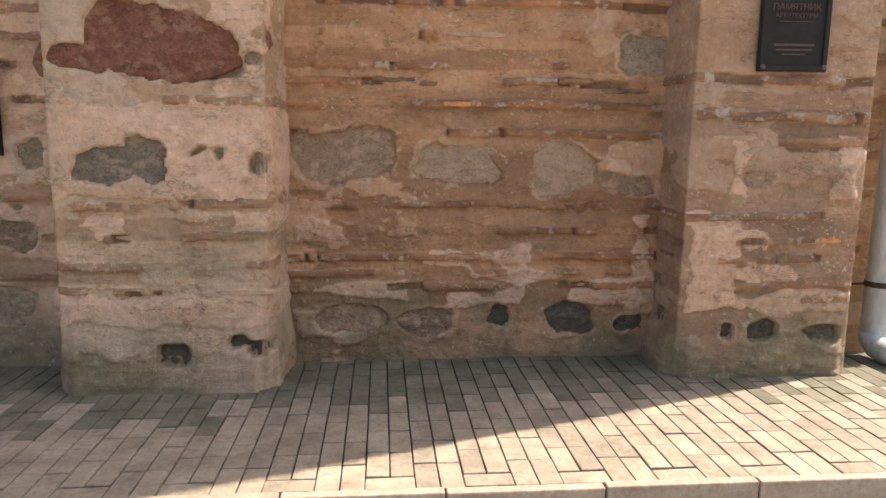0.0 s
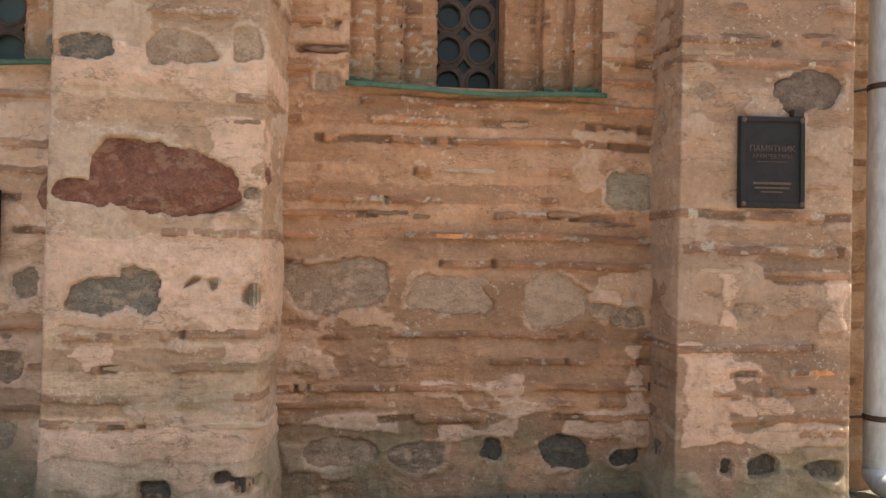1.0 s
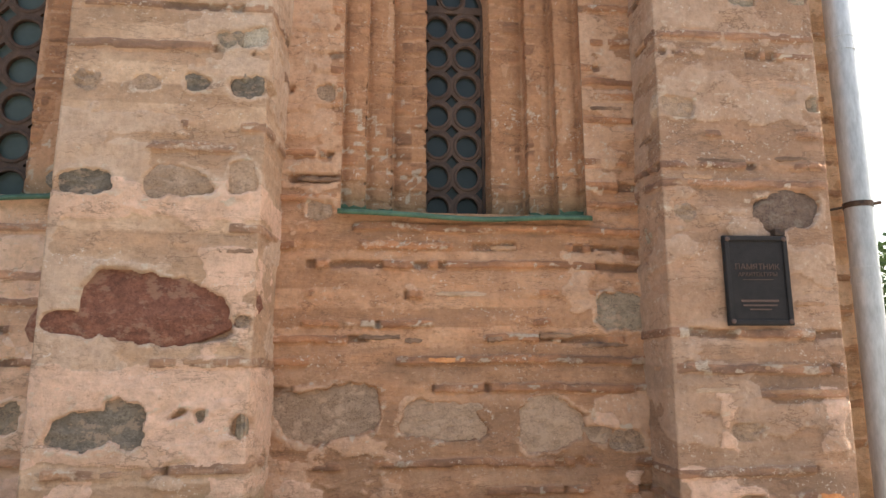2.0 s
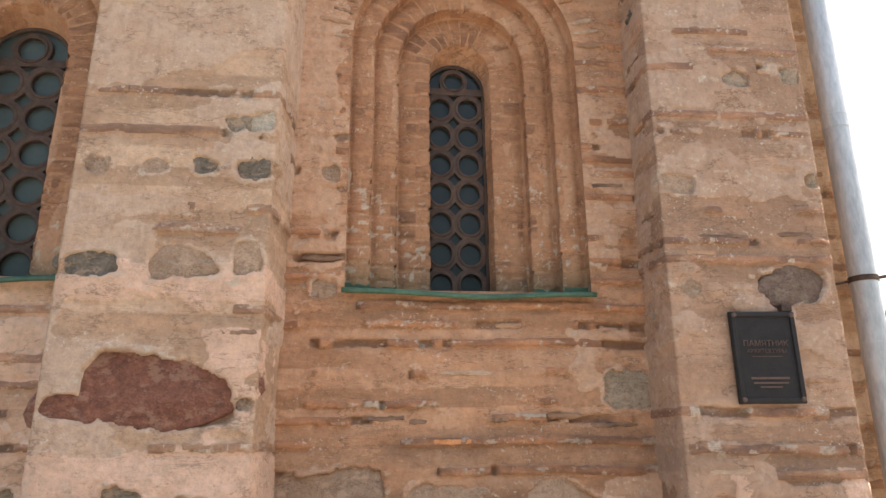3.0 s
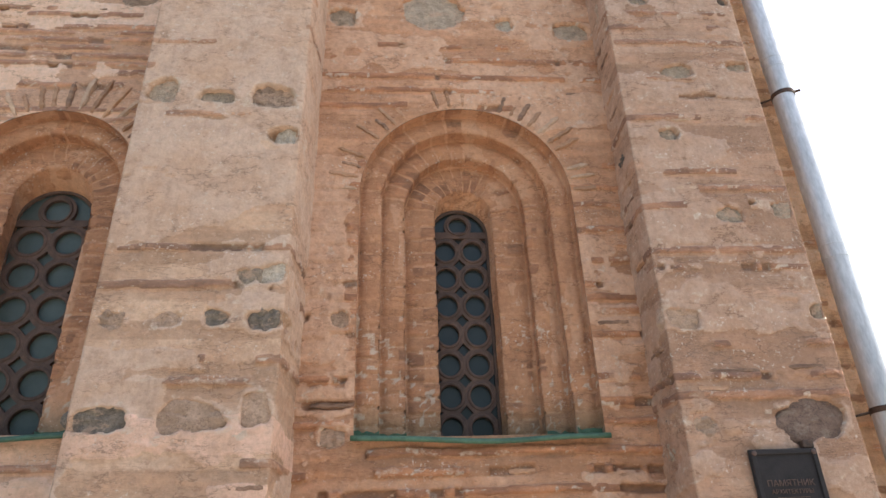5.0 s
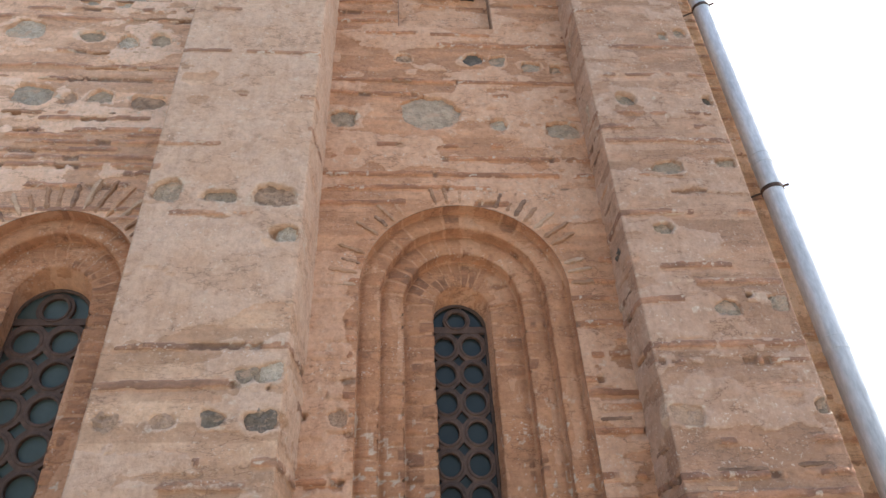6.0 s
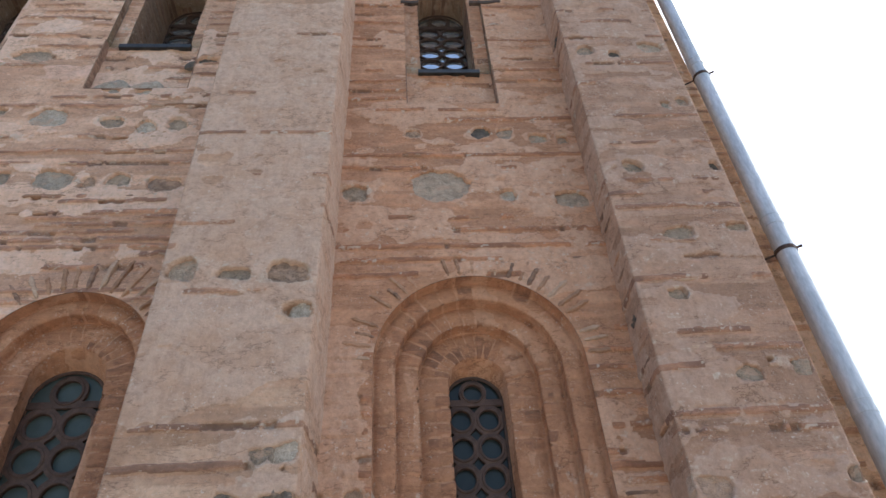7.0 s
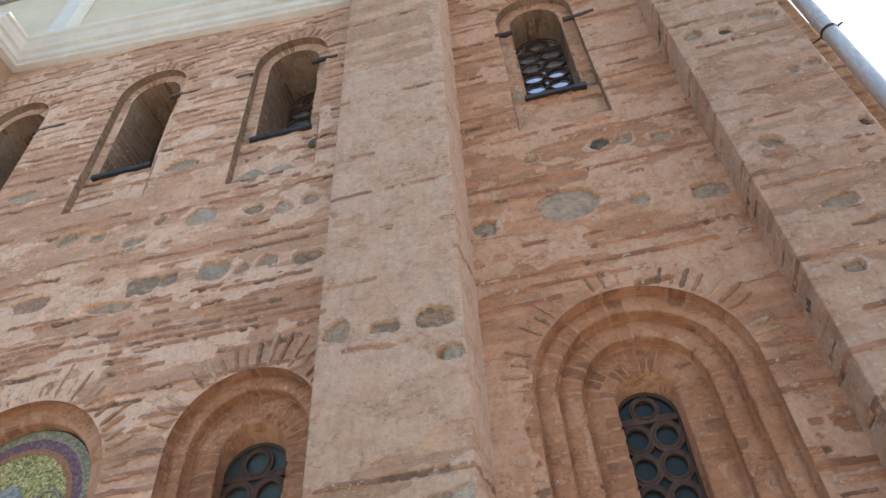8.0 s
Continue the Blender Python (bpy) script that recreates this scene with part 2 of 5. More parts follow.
MAT_ROAD = grainy("road_paving", (0.22, 0.20, 0.18), (0.34, 0.31, 0.27), 1.3, 0.9, 0.5, per_piece=0)
MAT_ZINC = grainy("galvanised_steel", (0.42, 0.445, 0.47), (0.56, 0.58, 0.60), 6, 0.5, 0.1, metal=0.3, per_piece=0.05, stretch=(1, 1, 0.25))
MAT_IRON = grainy("rusty_iron", (0.03, 0.022, 0.018), (0.10, 0.055, 0.035), 30, 0.7, 0.5, metal=0.3, per_piece=0.1)
MAT_GREEN = grainy("green_painted_sheet", (0.035, 0.085, 0.05), (0.075, 0.155, 0.095), 8, 0.5, 0.25, per_piece=0)
MAT_LATTICE = grainy("brown_painted_wood", (0.055, 0.031, 0.022), (0.104, 0.061, 0.043), 18, 0.8, 0.4, per_piece=0.15)
MAT_PLAQUE = grainy("dark_cast_metal", (0.010, 0.008, 0.008), (0.022, 0.017, 0.017), 14, 0.75, 0.3, metal=0.1, per_piece=0)
MAT_LETTER = grainy("worn_relief_letters", (0.085, 0.050, 0.040), (0.14, 0.085, 0.068), 40, 0.7, 0.2, metal=0.1, per_piece=0)
MAT_WHITE = grainy("white_cornice_paint", (0.68, 0.66, 0.60), (0.78, 0.76, 0.71), 2.5, 0.8, 0.05, per_piece=0, grit=0.1)
MAT_YELLOW = grainy("pale_yellow_stucco", (0.64, 0.57, 0.42), (0.73, 0.67, 0.51), 1.5, 0.85, 0.05, per_piece=0, grit=0.12)
MAT_SHEET = grainy("dark_sheet_metal", (0.02, 0.02, 0.019), (0.06, 0.055, 0.05), 10, 0.5, 0.2, metal=0.4, per_piece=0.1)
MAT_INSIDE = grainy("dim_plaster", (0.25, 0.22, 0.19), (0.35, 0.32, 0.28), 3, 0.9, 0.2, per_piece=0)


def glass_material():
    m, N, L, b = material("dark_window_glass", 0.22)
    t = noise_tex(N, L, 7, 2, 0.5)
    L.new(mixed(N, L, t, (0.014, 0.018, 0.018), (0.036, 0.044, 0.041)), b.inputs["Base Color"])
    b.inputs["Specular IOR Level"].default_value = 0.22
    bump(N, L, b, t, 0.15, 0.01)
    return m


MAT_GLASS = glass_material()


# west panes: the brighter sky they reflect is put into the base colour
def sky_toned_glass():
    m, N, L, b = material("sky_toned_window_glass", 0.35)
    b.inputs["Specular IOR Level"].default_value = 0.2
    t = noise_tex(N, L, 9, 4, 0.6)
    L.new(mixed(N, L, t, (0.040, 0.056, 0.053), (0.085, 0.105, 0.098)), b.inputs["Base Color"])
    return m


MAT_GLASS_SKY = sky_toned_glass()


def coated_glass():
    """Panes with a mirroring coat, as they glint from below."""
    m, N, L, b = material("coated_window_glass", 0.05, 0.75)
    w = noise_tex(N, L, 5, 2, 0.5)
    L.new(mixed(N, L, w, (0.50, 0.52, 0.56), (0.62, 0.64, 0.66)), b.inputs["Base Color"])
    bump(N, L, b, w, 0.08, 0.01)
    return m


MAT_COATED = coated_glass()
MAT_BRICK_VIVID = grainy("fresh_orange_brick", (0.50, 0.19, 0.07), (0.64, 0.30, 0.13), 11, 0.9, 0.6, per_piece=0.1, stretch=(0.28, 1, 1), grit=0.5)


# ---------------------------------------------------------------- mesh helpers
def mesh_of(name, verts, faces, mat, smooth=False):
    me = bpy.data.meshes.new(name)
    me.from_pydata([tuple(v) for v in verts], [], [tuple(f) for f in faces])
    me.materials.append(mat)
    if smooth:
        me.polygons.foreach_set("use_smooth", [True] * len(me.polygons))
    me.update()
    return me


def part(name, bm, mat, parent=None, label=""):
    """Links a bmesh as one mesh object, under a thing or a part."""
    me = bpy.data.meshes.new(name)
    bmesh.ops.recalc_face_normals(bm, faces=bm.faces[:])
    bm.to_mesh(me)
    bm.free()
    me.materials.append(mat)
    ob = new(name, me)
    ob.parent = parent
    return tagged(ob, label)


def piece(name, me, m, parent):
    ob = new(name, me)
    ob.parent = parent
    ob.matrix_basis = m
    return ob


def thing(name, label, category, group="", kind=""):
    return tagged(new(name), label, category, group, kind)


def box(bm, x0, x1, y0, y1, z0, z1, bevel=0.0):
    made = bmesh.ops.create_cube(bm, size=1.0)["verts"]
    for v in made:
        v.co = Vector((x0 + (v.co.x + 0.5) * (x1 - x0), y0 + (v.co.y + 0.5) * (y1 - y0), z0 + (v.co.z + 0.5) * (z1 - z0)))
    if bevel:
        es = {e for v in made for e in v.link_edges}
        bmesh.ops.bevel(bm, geom=list(es), offset=bevel, segments=2, affect="EDGES", profile=0.5)
    return bm


def tube(bm, p, q, r, n=16, caps=True):
    p, q = Vector(p), Vector(q)
    rot = (q - p).to_track_quat("Z", "Y").to_matrix().to_4x4()
    bmesh.ops.create_cone(bm, cap_ends=caps, segments=n, radius1=r, radius2=r, depth=(q - p).length, matrix=Matrix.Translation((p + q) / 2) @ rot)
    return bm


def arch_sdf(cx, r, zb, zs):
    """Signed distance to an upright opening with a round head: below nought inside."""
    def f(x, z):
        dx, dz = x - cx, z - zs
        return np.where(dz > 0, np.hypot(dx, dz) - r, np.maximum(np.abs(dx) - r, zb - z))
    return f


def sheet(name, low, high, z0, z1, du, dz, surface, mat, holes=(), kind="structure", label="", category=""):
    """A wall's weathered skin over the plan line low (at z0), leaning to high (at z1). surface(u, z) gives relief,
    coat, and dirt with hollow shade.
    """
    low, high = np.array(low, float), np.array(high, float)
    seg = np.hypot(*(low[1:] - low[:-1]).T)
    s = np.concatenate([[0], np.cumsum(seg)])
    u = np.concatenate([np.linspace(a, b, max(2, int((b - a) / du) + 1))[:-1] for a, b in zip(s[:-1], s[1:])] + [s[-1:]])
    line = [np.stack([np.interp(u, s, p[:, i]) for i in (0, 1)], 1) for p in (low, high)]
    z = [z0]
    while z[-1] < z1 - 1.5 * dz * (1 + 0.11 * z[-1]):
        z.append(z[-1] + dz * (1 + 0.11 * max(0.0, z[-1] - 1.5)))
    z = np.array(z + [z1])
    U, Z = np.meshgrid(u, z)
    k = ((Z - z0) / (z1 - z0))[..., None]
    P = line[0][None] * (1 - k) + line[1][None] * k
    tan = np.gradient(P, axis=1)
    nor = np.stack([tan[..., 1], -tan[..., 0]], -1)
    nor /= np.linalg.norm(nor, axis=-1, keepdims=True)
    relief, coat, grime_shade = surface(P[..., 0], Z, U)
    pink = masonry_surface.pink
    X, Y = P[..., 0].copy(), P[..., 1].copy()
    for c in s[1:-1]:
        relief = relief * (0.14 + 0.86 * step(0.0, 0.07, np.abs(U - c)))
    for f in holes:
        relief = relief * (0.1 + 0.9 * step(0.0, 0.07, f(X, Z)))
    Zs = Z.copy()
    nu, nz = len(u), len(z)
    idx = np.arange(nu * nz).reshape(nz, nu)
    quads = np.stack([idx[:-1, :-1], idx[:-1, 1:], idx[1:, 1:], idx[1:, :-1]], -1).reshape(-1, 4)
    xf, zf = X.ravel(), Zs.ravel()
    for f in holes:
        c = f(xf[quads].mean(1), zf[quads].mean(1))
        cut = np.unique(quads[c < 0])
        quads = quads[c >= 0]
        rim = np.intersect1d(cut, np.unique(quads))
        rim = np.union1d(rim, np.unique(quads)[np.abs(f(xf[np.unique(quads)], zf[np.unique(quads)])) < 0.3 * min(du, dz)])
        for _ in range(3):
            e = 1e-4
            d = f(xf[rim], zf[rim])
            gx = (f(xf[rim] + e, zf[rim]) - d) / e
            gz = (f(xf[rim], zf[rim] + e) - d) / e
            g2 = np.maximum(gx * gx + gz * gz, 0.2)
            xf[rim] -= d * gx / g2
            zf[rim] -= d * gz / g2
    n2 = nor.reshape(-1, 2)
    rel = relief.ravel()
    co = np.stack([xf + n2[:, 0] * rel, Y.ravel() + n2[:, 1] * rel, zf], 1)
    used = np.unique(quads)
    remap = np.full(nu * nz, -1)
    remap[used] = np.arange(len(used))
    quads = remap[quads]
    me = bpy.data.meshes.new(name)
    me.vertices.add(len(used))
    me.vertices.foreach_set("co", co[used].ravel())
    me.loops.add(quads.size)
    me.loops.foreach_set("vertex_index", quads.ravel().astype(np.int32))
    me.polygons.add(len(quads))
    me.polygons.foreach_set("loop_start", np.arange(0, quads.size, 4, dtype=np.int32))
    me.polygons.foreach_set("use_smooth", np.ones(len(quads), bool))
    me.update(calc_edges=True)
    for an, v in (("coat", coat), ("grime_shade", grime_shade)):
        a = me.color_attributes.new(an, "FLOAT_COLOR", "POINT")
        full = np.concatenate([v.reshape(-1, 3), np.ones((nu * nz, 1))], 1)[used]
        a.data.foreach_set("color", full.ravel())
    a = me.attributes.new("pink", "FLOAT", "POINT")
    a.data.foreach_set("value", pink.ravel()[used])
    me.materials.append(mat)
    return tagged(new(name, me), label, category, "", kind)


# ---------------------------------------------------------------- how the masonry lies
def courses_between(a, b, seed, gap=0.13):
    r = random.Random(seed)
    out, z = [], a
    while z < b:
        out.append(z)
        z += gap * r.uniform(0.7, 1.5)
    return out


BAY_COURSES = [0.44, 0.52, 0.61, 0.76, 0.91, 1.32, 1.48, 1.60, 1.69, 1.86, 2.03, 2.14, 2.25] + courses_between(2.42, 4.3, 3) + courses_between(4.75, 5.35, 4, 0.17) + [5.95, 6.12, 6.62, 6.76, 6.93, 7.06, 7.21, 7.4, 7.6, 7.81] + courses_between(7.95, 10.9, 5)
LEFT_COURSES = [0.40, 0.52, 0.64, 0.79, 0.95, 1.46, 2.13, 2.55, 2.67, 3.10, 3.33, 4.30, 4.62, 4.70, 4.92, 5.08, 5.40] + courses_between(5.9, 10.9, 9, 0.5)
RIGHT_COURSES = [0.42, 0.51, 0.66, 0.76, 0.90, 1.30, 1.43, 1.62, 2.47, 2.58, 2.77, 3.26, 3.38, 3.70, 3.83, 3.96, 4.40, 4.59, 4.75, 5.10, 5.25, 5.40, 5.85, 6.20, 6.70] + courses_between(7.0, 10.9, 11, 0.2)
WEST_COURSES = [0.51, 0.72, 0.94, 1.46, 1.64, 1.70, 1.79, 1.93, 2.04, 2.2] + courses_between(2.5, 4.8, 12, 0.12) + [4.89, 5.01, 5.09, 5.17, 5.25, 5.33, 5.40, 5.46, 5.59, 5.65] + [6.05, 6.2, 6.39, 6.84, 6.98, 7.33] + courses_between(7.5, 10.9, 13, 0.15)

# x, z, half width, half height, kind of stone
BAY_STONES = [
    (0.38, 1.19, 0.27, 0.15, "wash"), (0.94, 1.15, 0.23, 0.11, "wash"), (1.56, 1.13, 0.17, 0.16, "wash"),
    (1.88, 1.06, 0.07, 0.05, "brown"), (2.03, 1.03, 0.11, 0.06, "brown"), (0.34, 0.25, 0.20, 0.09, "brown"),
    (0.83, 0.21, 0.15, 0.09, "brown"), (1.24, 0.26, 0.07, 0.08, "dark"), (1.69, 0.24, 0.14, 0.10, "dark"),
    (2.01, 0.20, 0.10, 0.05, "dark"), (0.25, 2.34, 0.08, 0.06, "wash"), (2.02, 1.78, 0.15, 0.11, "grey"),
    (0.29, 3.06, 0.06, 0.06, "wash"), (0.93, 5.73, 0.25, 0.19, "grey"), (0.22, 5.63, 0.12, 0.10, "grey"),
    (1.51, 5.60, 0.08, 0.08, "pale"), (2.03, 5.54, 0.15, 0.09, "grey")]
BAY_STONES_HIGH = [
    (0.72, 6.42, 0.07, 0.06, "brown"), (1.34, 6.43, 0.09, 0.08, "dark"), (1.55, 6.40, 0.09, 0.08, "grey"),
    (1.86, 6.35, 0.10, 0.07, "grey"), (2.08, 6.33, 0.06, 0.06, "grey")]
LEFT_STONES = [
    (-0.55, 1.735, 0.345, 0.165, "red"), (-0.88, 1.64, 0.14, 0.06, "red"), (-0.78, 1.135, 0.135, 0.09, "slate"), (-0.585, 1.175, 0.12, 0.13, "slate"),
    (-0.24, 1.20, 0.022, 0.033, "grey"), (-0.05, 1.15, 0.05, 0.06, "grey"), (-0.86, 2.36, 0.14, 0.06, "slate"),
    (-0.46, 2.36, 0.15, 0.08, "wash"), (-0.12, 2.40, 0.08, 0.10, "wash"), (-0.49, 0.19, 0.10, 0.07, "dark"),
    (-0.19, 0.26, 0.06, 0.04, "dark"), (-0.08, 0.22, 0.07, 0.05, "dark"), (-0.06, 1.66, 0.05, 0.035, "brown"),
    (-0.37, 2.91, 0.075, 0.055, "slate"), (-0.10, 2.90, 0.125, 0.062, "slate")]
LEFT_STONES_HIGH = [
    (-0.08, 3.18, 0.10, 0.06, "pale"), (-0.22, 3.16, 0.05, 0.05, "grey"), (-0.62, 2.90, 0.07, 0.04, "wash"),
    (-0.06, 4.13, 0.10, 0.07, "pale"), (-0.86, 4.49, 0.09, 0.11, "grey"), (-0.51, 4.45, 0.12, 0.06, "grey"), (-0.18, 4.45, 0.14, 0.09, "brown"),
    (-0.92, 2.90, 0.06, 0.05, "brown")]
RIGHT_STONES = [
    (2.95, 2.30, 0.17, 0.11, "umber"), (2.32, 2.29, 0.06, 0.04, "brown"), (2.55, 1.09, 0.08, 0.05, "wash"), (2.44, 0.25, 0.04, 0.05, "dark"),
    (2.66, 0.25, 0.10, 0.06, "dark"), (3.02, 0.23, 0.11, 0.06, "dark"), (2.33, 2.92, 0.10, 0.07, "wash"), (2.77, 3.63, 0.09, 0.07, "grey"),
    (2.48, 4.27, 0.075, 0.065, "grey"), (3.14, 2.96, 0.05, 0.06, "grey"), (2.66, 4.83, 0.12, 0.07, "grey"), (2.45, 5.56, 0.08, 0.07, "grey"),
    (3.14, 5.54, 0.05, 0.06, "dark"), (3.12, 4.87, 0.08, 0.05, "grey"), (3.12, 3.66, 0.06, 0.06, "grey")]
RIGHT_STONES_HIGH = [
    (2.40, 7.21, 0.08, 0.08, "grey"), (2.67, 7.16, 0.06, 0.07, "dark"), (3.05, 7.25, 0.13, 0.09, "grey"),
    (2.96, 6.36, 0.04, 0.05, "pale"), (3.13, 6.39, 0.07, 0.07, "grey")]
WEST_STONES = [
    (-2.30, 5.85, 0.16, 0.12, "pale"), (-2.00, 5.82, 0.07, 0.08, "brown"), (-1.74, 5.84, 0.11, 0.09, "grey"),
    (-1.37, 5.78, 0.14, 0.08, "brown"), (-2.72, 5.86, 0.09, 0.10, "grey"), (-3.01, 5.86, 0.17, 0.13, "grey"),
    (-2.56, 6.68, 0.16, 0.12, "pale"), (-4.10, 6.78, 0.13, 0.11, "grey"), (-4.14, 5.91, 0.20, 0.12, "brown"),
    (-2.99, 7.66, 0.16, 0.10, "grey"), (-2.16, 7.13, 0.12, 0.10, "pale"), (-1.83, 7.12, 0.11, 0.10, "pale"),
    (-1.44, 6.58, 0.10, 0.10, "grey"), (-1.70, 6.54, 0.09, 0.09, "pale"), (-2.00, 6.60, 0.12, 0.07, "grey")]
WEST_STONES_HIGH = [
    (-1.34, 7.56, 0.12, 0.05, "dark"), (-3.26, 5.65, 0.25, 0.06, "grey"), (-1.32, 1.18, 0.07, 0.09, "grey"), (-5.03, 7.75, 0.17, 0.09, "pale"),
    (-3.3, 6.5, 0.13, 0.08, "pale"), (-3.05, 6.75, 0.08, 0.07, "grey"), (-3.75, 6.7, 0.1, 0.08, "grey"), (-1.5, 0.35, 0.16, 0.1, "grey"), (-1.45, 0.75, 0.12, 0.1, "brown")]


def stone_edge(x, z, u, stones, seed, u0):
    """Distance in metres to the ragged outline of the nearest stone, below nought inside it."""
    wx = 0.075 * (fbm(u * 6, z * 6, seed + 8, 4) - 0.5) + 0.022 * (vnoise(u * 34, z * 34, seed + 35) - 0.5)
    wz = 0.075 * (fbm(u * 6 + 40, z * 6, seed + 18, 4) - 0.5) + 0.022 * (vnoise(u * 34 + 40, z * 34, seed + 36) - 0.5)
    best = np.full(x.shape, 9.0)
    for i, (sx, sz, hw, hh, _) in enumerate(stones):
        k = 1.0 if hw > 0.13 else 0.88
        near = (np.abs(x - sx) < 1.7 * hw + 0.12) & (np.abs(z - sz) < 1.7 * hh + 0.12)
        if u0 is not None:
            near &= np.abs(u - x - u0) < 0.06 + 0.017 * np.maximum(z, 0)
        if not near.any():
            continue
        soft = min(1.0, min(hw, hh) / 0.10)
        a = 0.35 * math.sin(37.0 * sx + 11.0 * sz)
        dx, dz = x[near] - sx + wx[near] * soft, z[near] - sz + wz[near] * soft
        px, pz = (dx * math.cos(a * 0.4) + dz * math.sin(a * 0.4)) / (k * hw), (dz * math.cos(a * 0.4) - dx * math.sin(a * 0.4)) / (k * hh)
        q = 2.3 + 1.2 * abs(math.sin(23.0 * sx + 5.0 * sz))
        lean = 1 + 0.22 * math.sin(51.0 * sz) * pz + 0.18 * math.sin(71.0 * sx) * px
        e = (np.abs(px * lean) ** q + np.abs(pz) ** q) ** (1 / q)
        best[near] = np.minimum(best[near], (e - 0.96) * min(hw, hh))
    return best


def masonry_surface(courses, stones, seed, plaster, damp_top, brickiness=1.0, depth=1.0, patches=(), flare=0.0, u0=None):
    """The relief and coat of one wall. plaster: how much of it is rendered over; damp_top: height up to which it is dark."""
    def surface(x, z, u):
        w = z + 0.020 * (fbm(u * 1.3, z * 1.1, seed + 1) - 0.5) * 2 + 0.010 * (vnoise(u * 9, z * 5, seed + 21) - 0.5) + 0.009 * (vnoise(u * 31, z * 12, seed + 37) - 0.5)
        relief = 0.034 * (fbm(u * 1.1, z * 1.1, seed + 2, 3) - 0.5) + 0.028 * (fbm(u * 4.5, z * 9, seed + 3, 5) - 0.5)
        pl = 0.7 * fbm(u * 1.5, z * 3.4, seed + 4, 4) + 0.3 * fbm(u * 6, z * 10, seed + 24, 5)
        bias = plaster(u, z) if callable(plaster) else plaster
        p = step(0.565 - bias, 0.59 - bias, pl)
        lay = vnoise(u * 0.9 + 7, np.floor(w * 9.0) * 1.37, seed + 25)
        tone = step(0.30, 0.75, 0.6 * lay + 0.5 * fbm(u * 3, z * 7, seed + 26, 4) - 0.05)
        b = np.zeros_like(z)
        dark = np.zeros_like(z)
        for i, zc in enumerate(courses):
            half = 0.019 + 0.008 * vnoise(np.array([i * 1.7]), np.array([seed * 3.1]), 5)[0]
            near = np.abs(w - zc) < 0.12
            if not near.any():
                continue
            wn_, un, pn = w[near], u[near], p[near]
            d = np.abs(wn_ - zc)
            band = 1 - step(half * 0.75, half * 1.15, d)
            run = fbm(un * 2.1 + i * 7.3, np.full_like(un, i * 3.7), seed + 6, 4)
            bare = step(0.455, 0.495, run + 0.06 * brickiness - 0.20 * pn * (1 - 0.4 * brickiness))
            eaten = step(0.635, 0.66, fbm(un * 3.9 + i * 5.1, np.full_like(un, i * 2.3), seed + 7, 4))
            rise = np.where(eaten > 0.5, -0.024, 0.015 + 0.010 * vnoise(un * 4 + i, un * 0, seed + 27) + 0.006 * (vnoise(un * 26 + i, wn_ * 60, seed + 38) - 0.5))
            shelf = step(-0.075, -0.01, wn_ - zc) * (wn_ < zc) * (0.3 + 0.7 * bare)
            relief[near] += band * bare * rise - 0.011 * shelf * (1 - band)
            b[near] = np.maximum(b[near], band * bare)
            # an eaten brick's hollow also has its shade put into the colour
            dark[near] = np.maximum(dark[near], band * bare * eaten)
        p = p * (1 - 0.85 * b)
        relief += 0.011 * p
        edge = stone_edge(x, z, u, stones, seed, u0)
        hollow = 1 - step(-0.006, 0.006, edge)
        rim = (1 - step(0.012, 0.050, edge + 0.03 * (vnoise(u * 11, z * 11, seed + 28) - 0.5))) * (1 - hollow)
        patchy = step(0.40, 0.55, fbm(u * 5, z * 5, seed + 28, 3))
        relief = relief * (1 - 0.7 * hollow - 0.3 * rim) + 0.010 * rim * patchy
        p = np.maximum(p * (1 - hollow), 0.8 * rim * patchy)
        b = b * (1 - hollow) * (1 - 0.9 * rim)
        lime = step(0.63, 0.67, fbm(u * 5, z * 13, seed + 9, 5)) * 0.6
        lime = np.maximum(lime, 0.8 * step(0.70, 0.75, fbm(u * 19, z * 27, seed + 10, 2)))
        lime = np.maximum(lime, 0.5 * patchy * (1 - step(0.004, 0.018, np.abs(edge - 0.012))))
        damp = step(damp_top + 0.10, damp_top - 0.10, z + 0.30 * (fbm(u * 1.2, z * 0.8, seed + 11) - 0.5))
        damp = damp * (0.20 + 0.80 * step(0.40, 0.60, fbm(u * 2.0, z * 5.5, seed + 12, 6))) * (1 - 0.75 * p)
        moss = step(0.60, 0.12, z + 0.35 * (fbm(u * 2, z * 2, seed + 13) - 0.5)) * step(0.40, 0.62, fbm(u * 3.0, z * 3.0, seed + 14, 5))
        relief += 0.010 * (fbm(u * 24, z * 24, seed + 15, 3) - 0.5)
        pink = np.zeros_like(z)
        fray = 0.16 * (fbm(u * 5, z * 9, seed + 30, 5) - 0.5) if patches else 0
        for (sx, sz, hw, hh, what) in patches:
            m = 1 - step(-0.012, 0.008, np.maximum(np.abs(x - sx) - hw, np.abs(z - sz) - hh) + fray)
            if what == "pink":
                pink = np.maximum(pink, m * (1 - 0.8 * b) * (1 - hollow))
                relief += 0.012 * m * (1 - b)
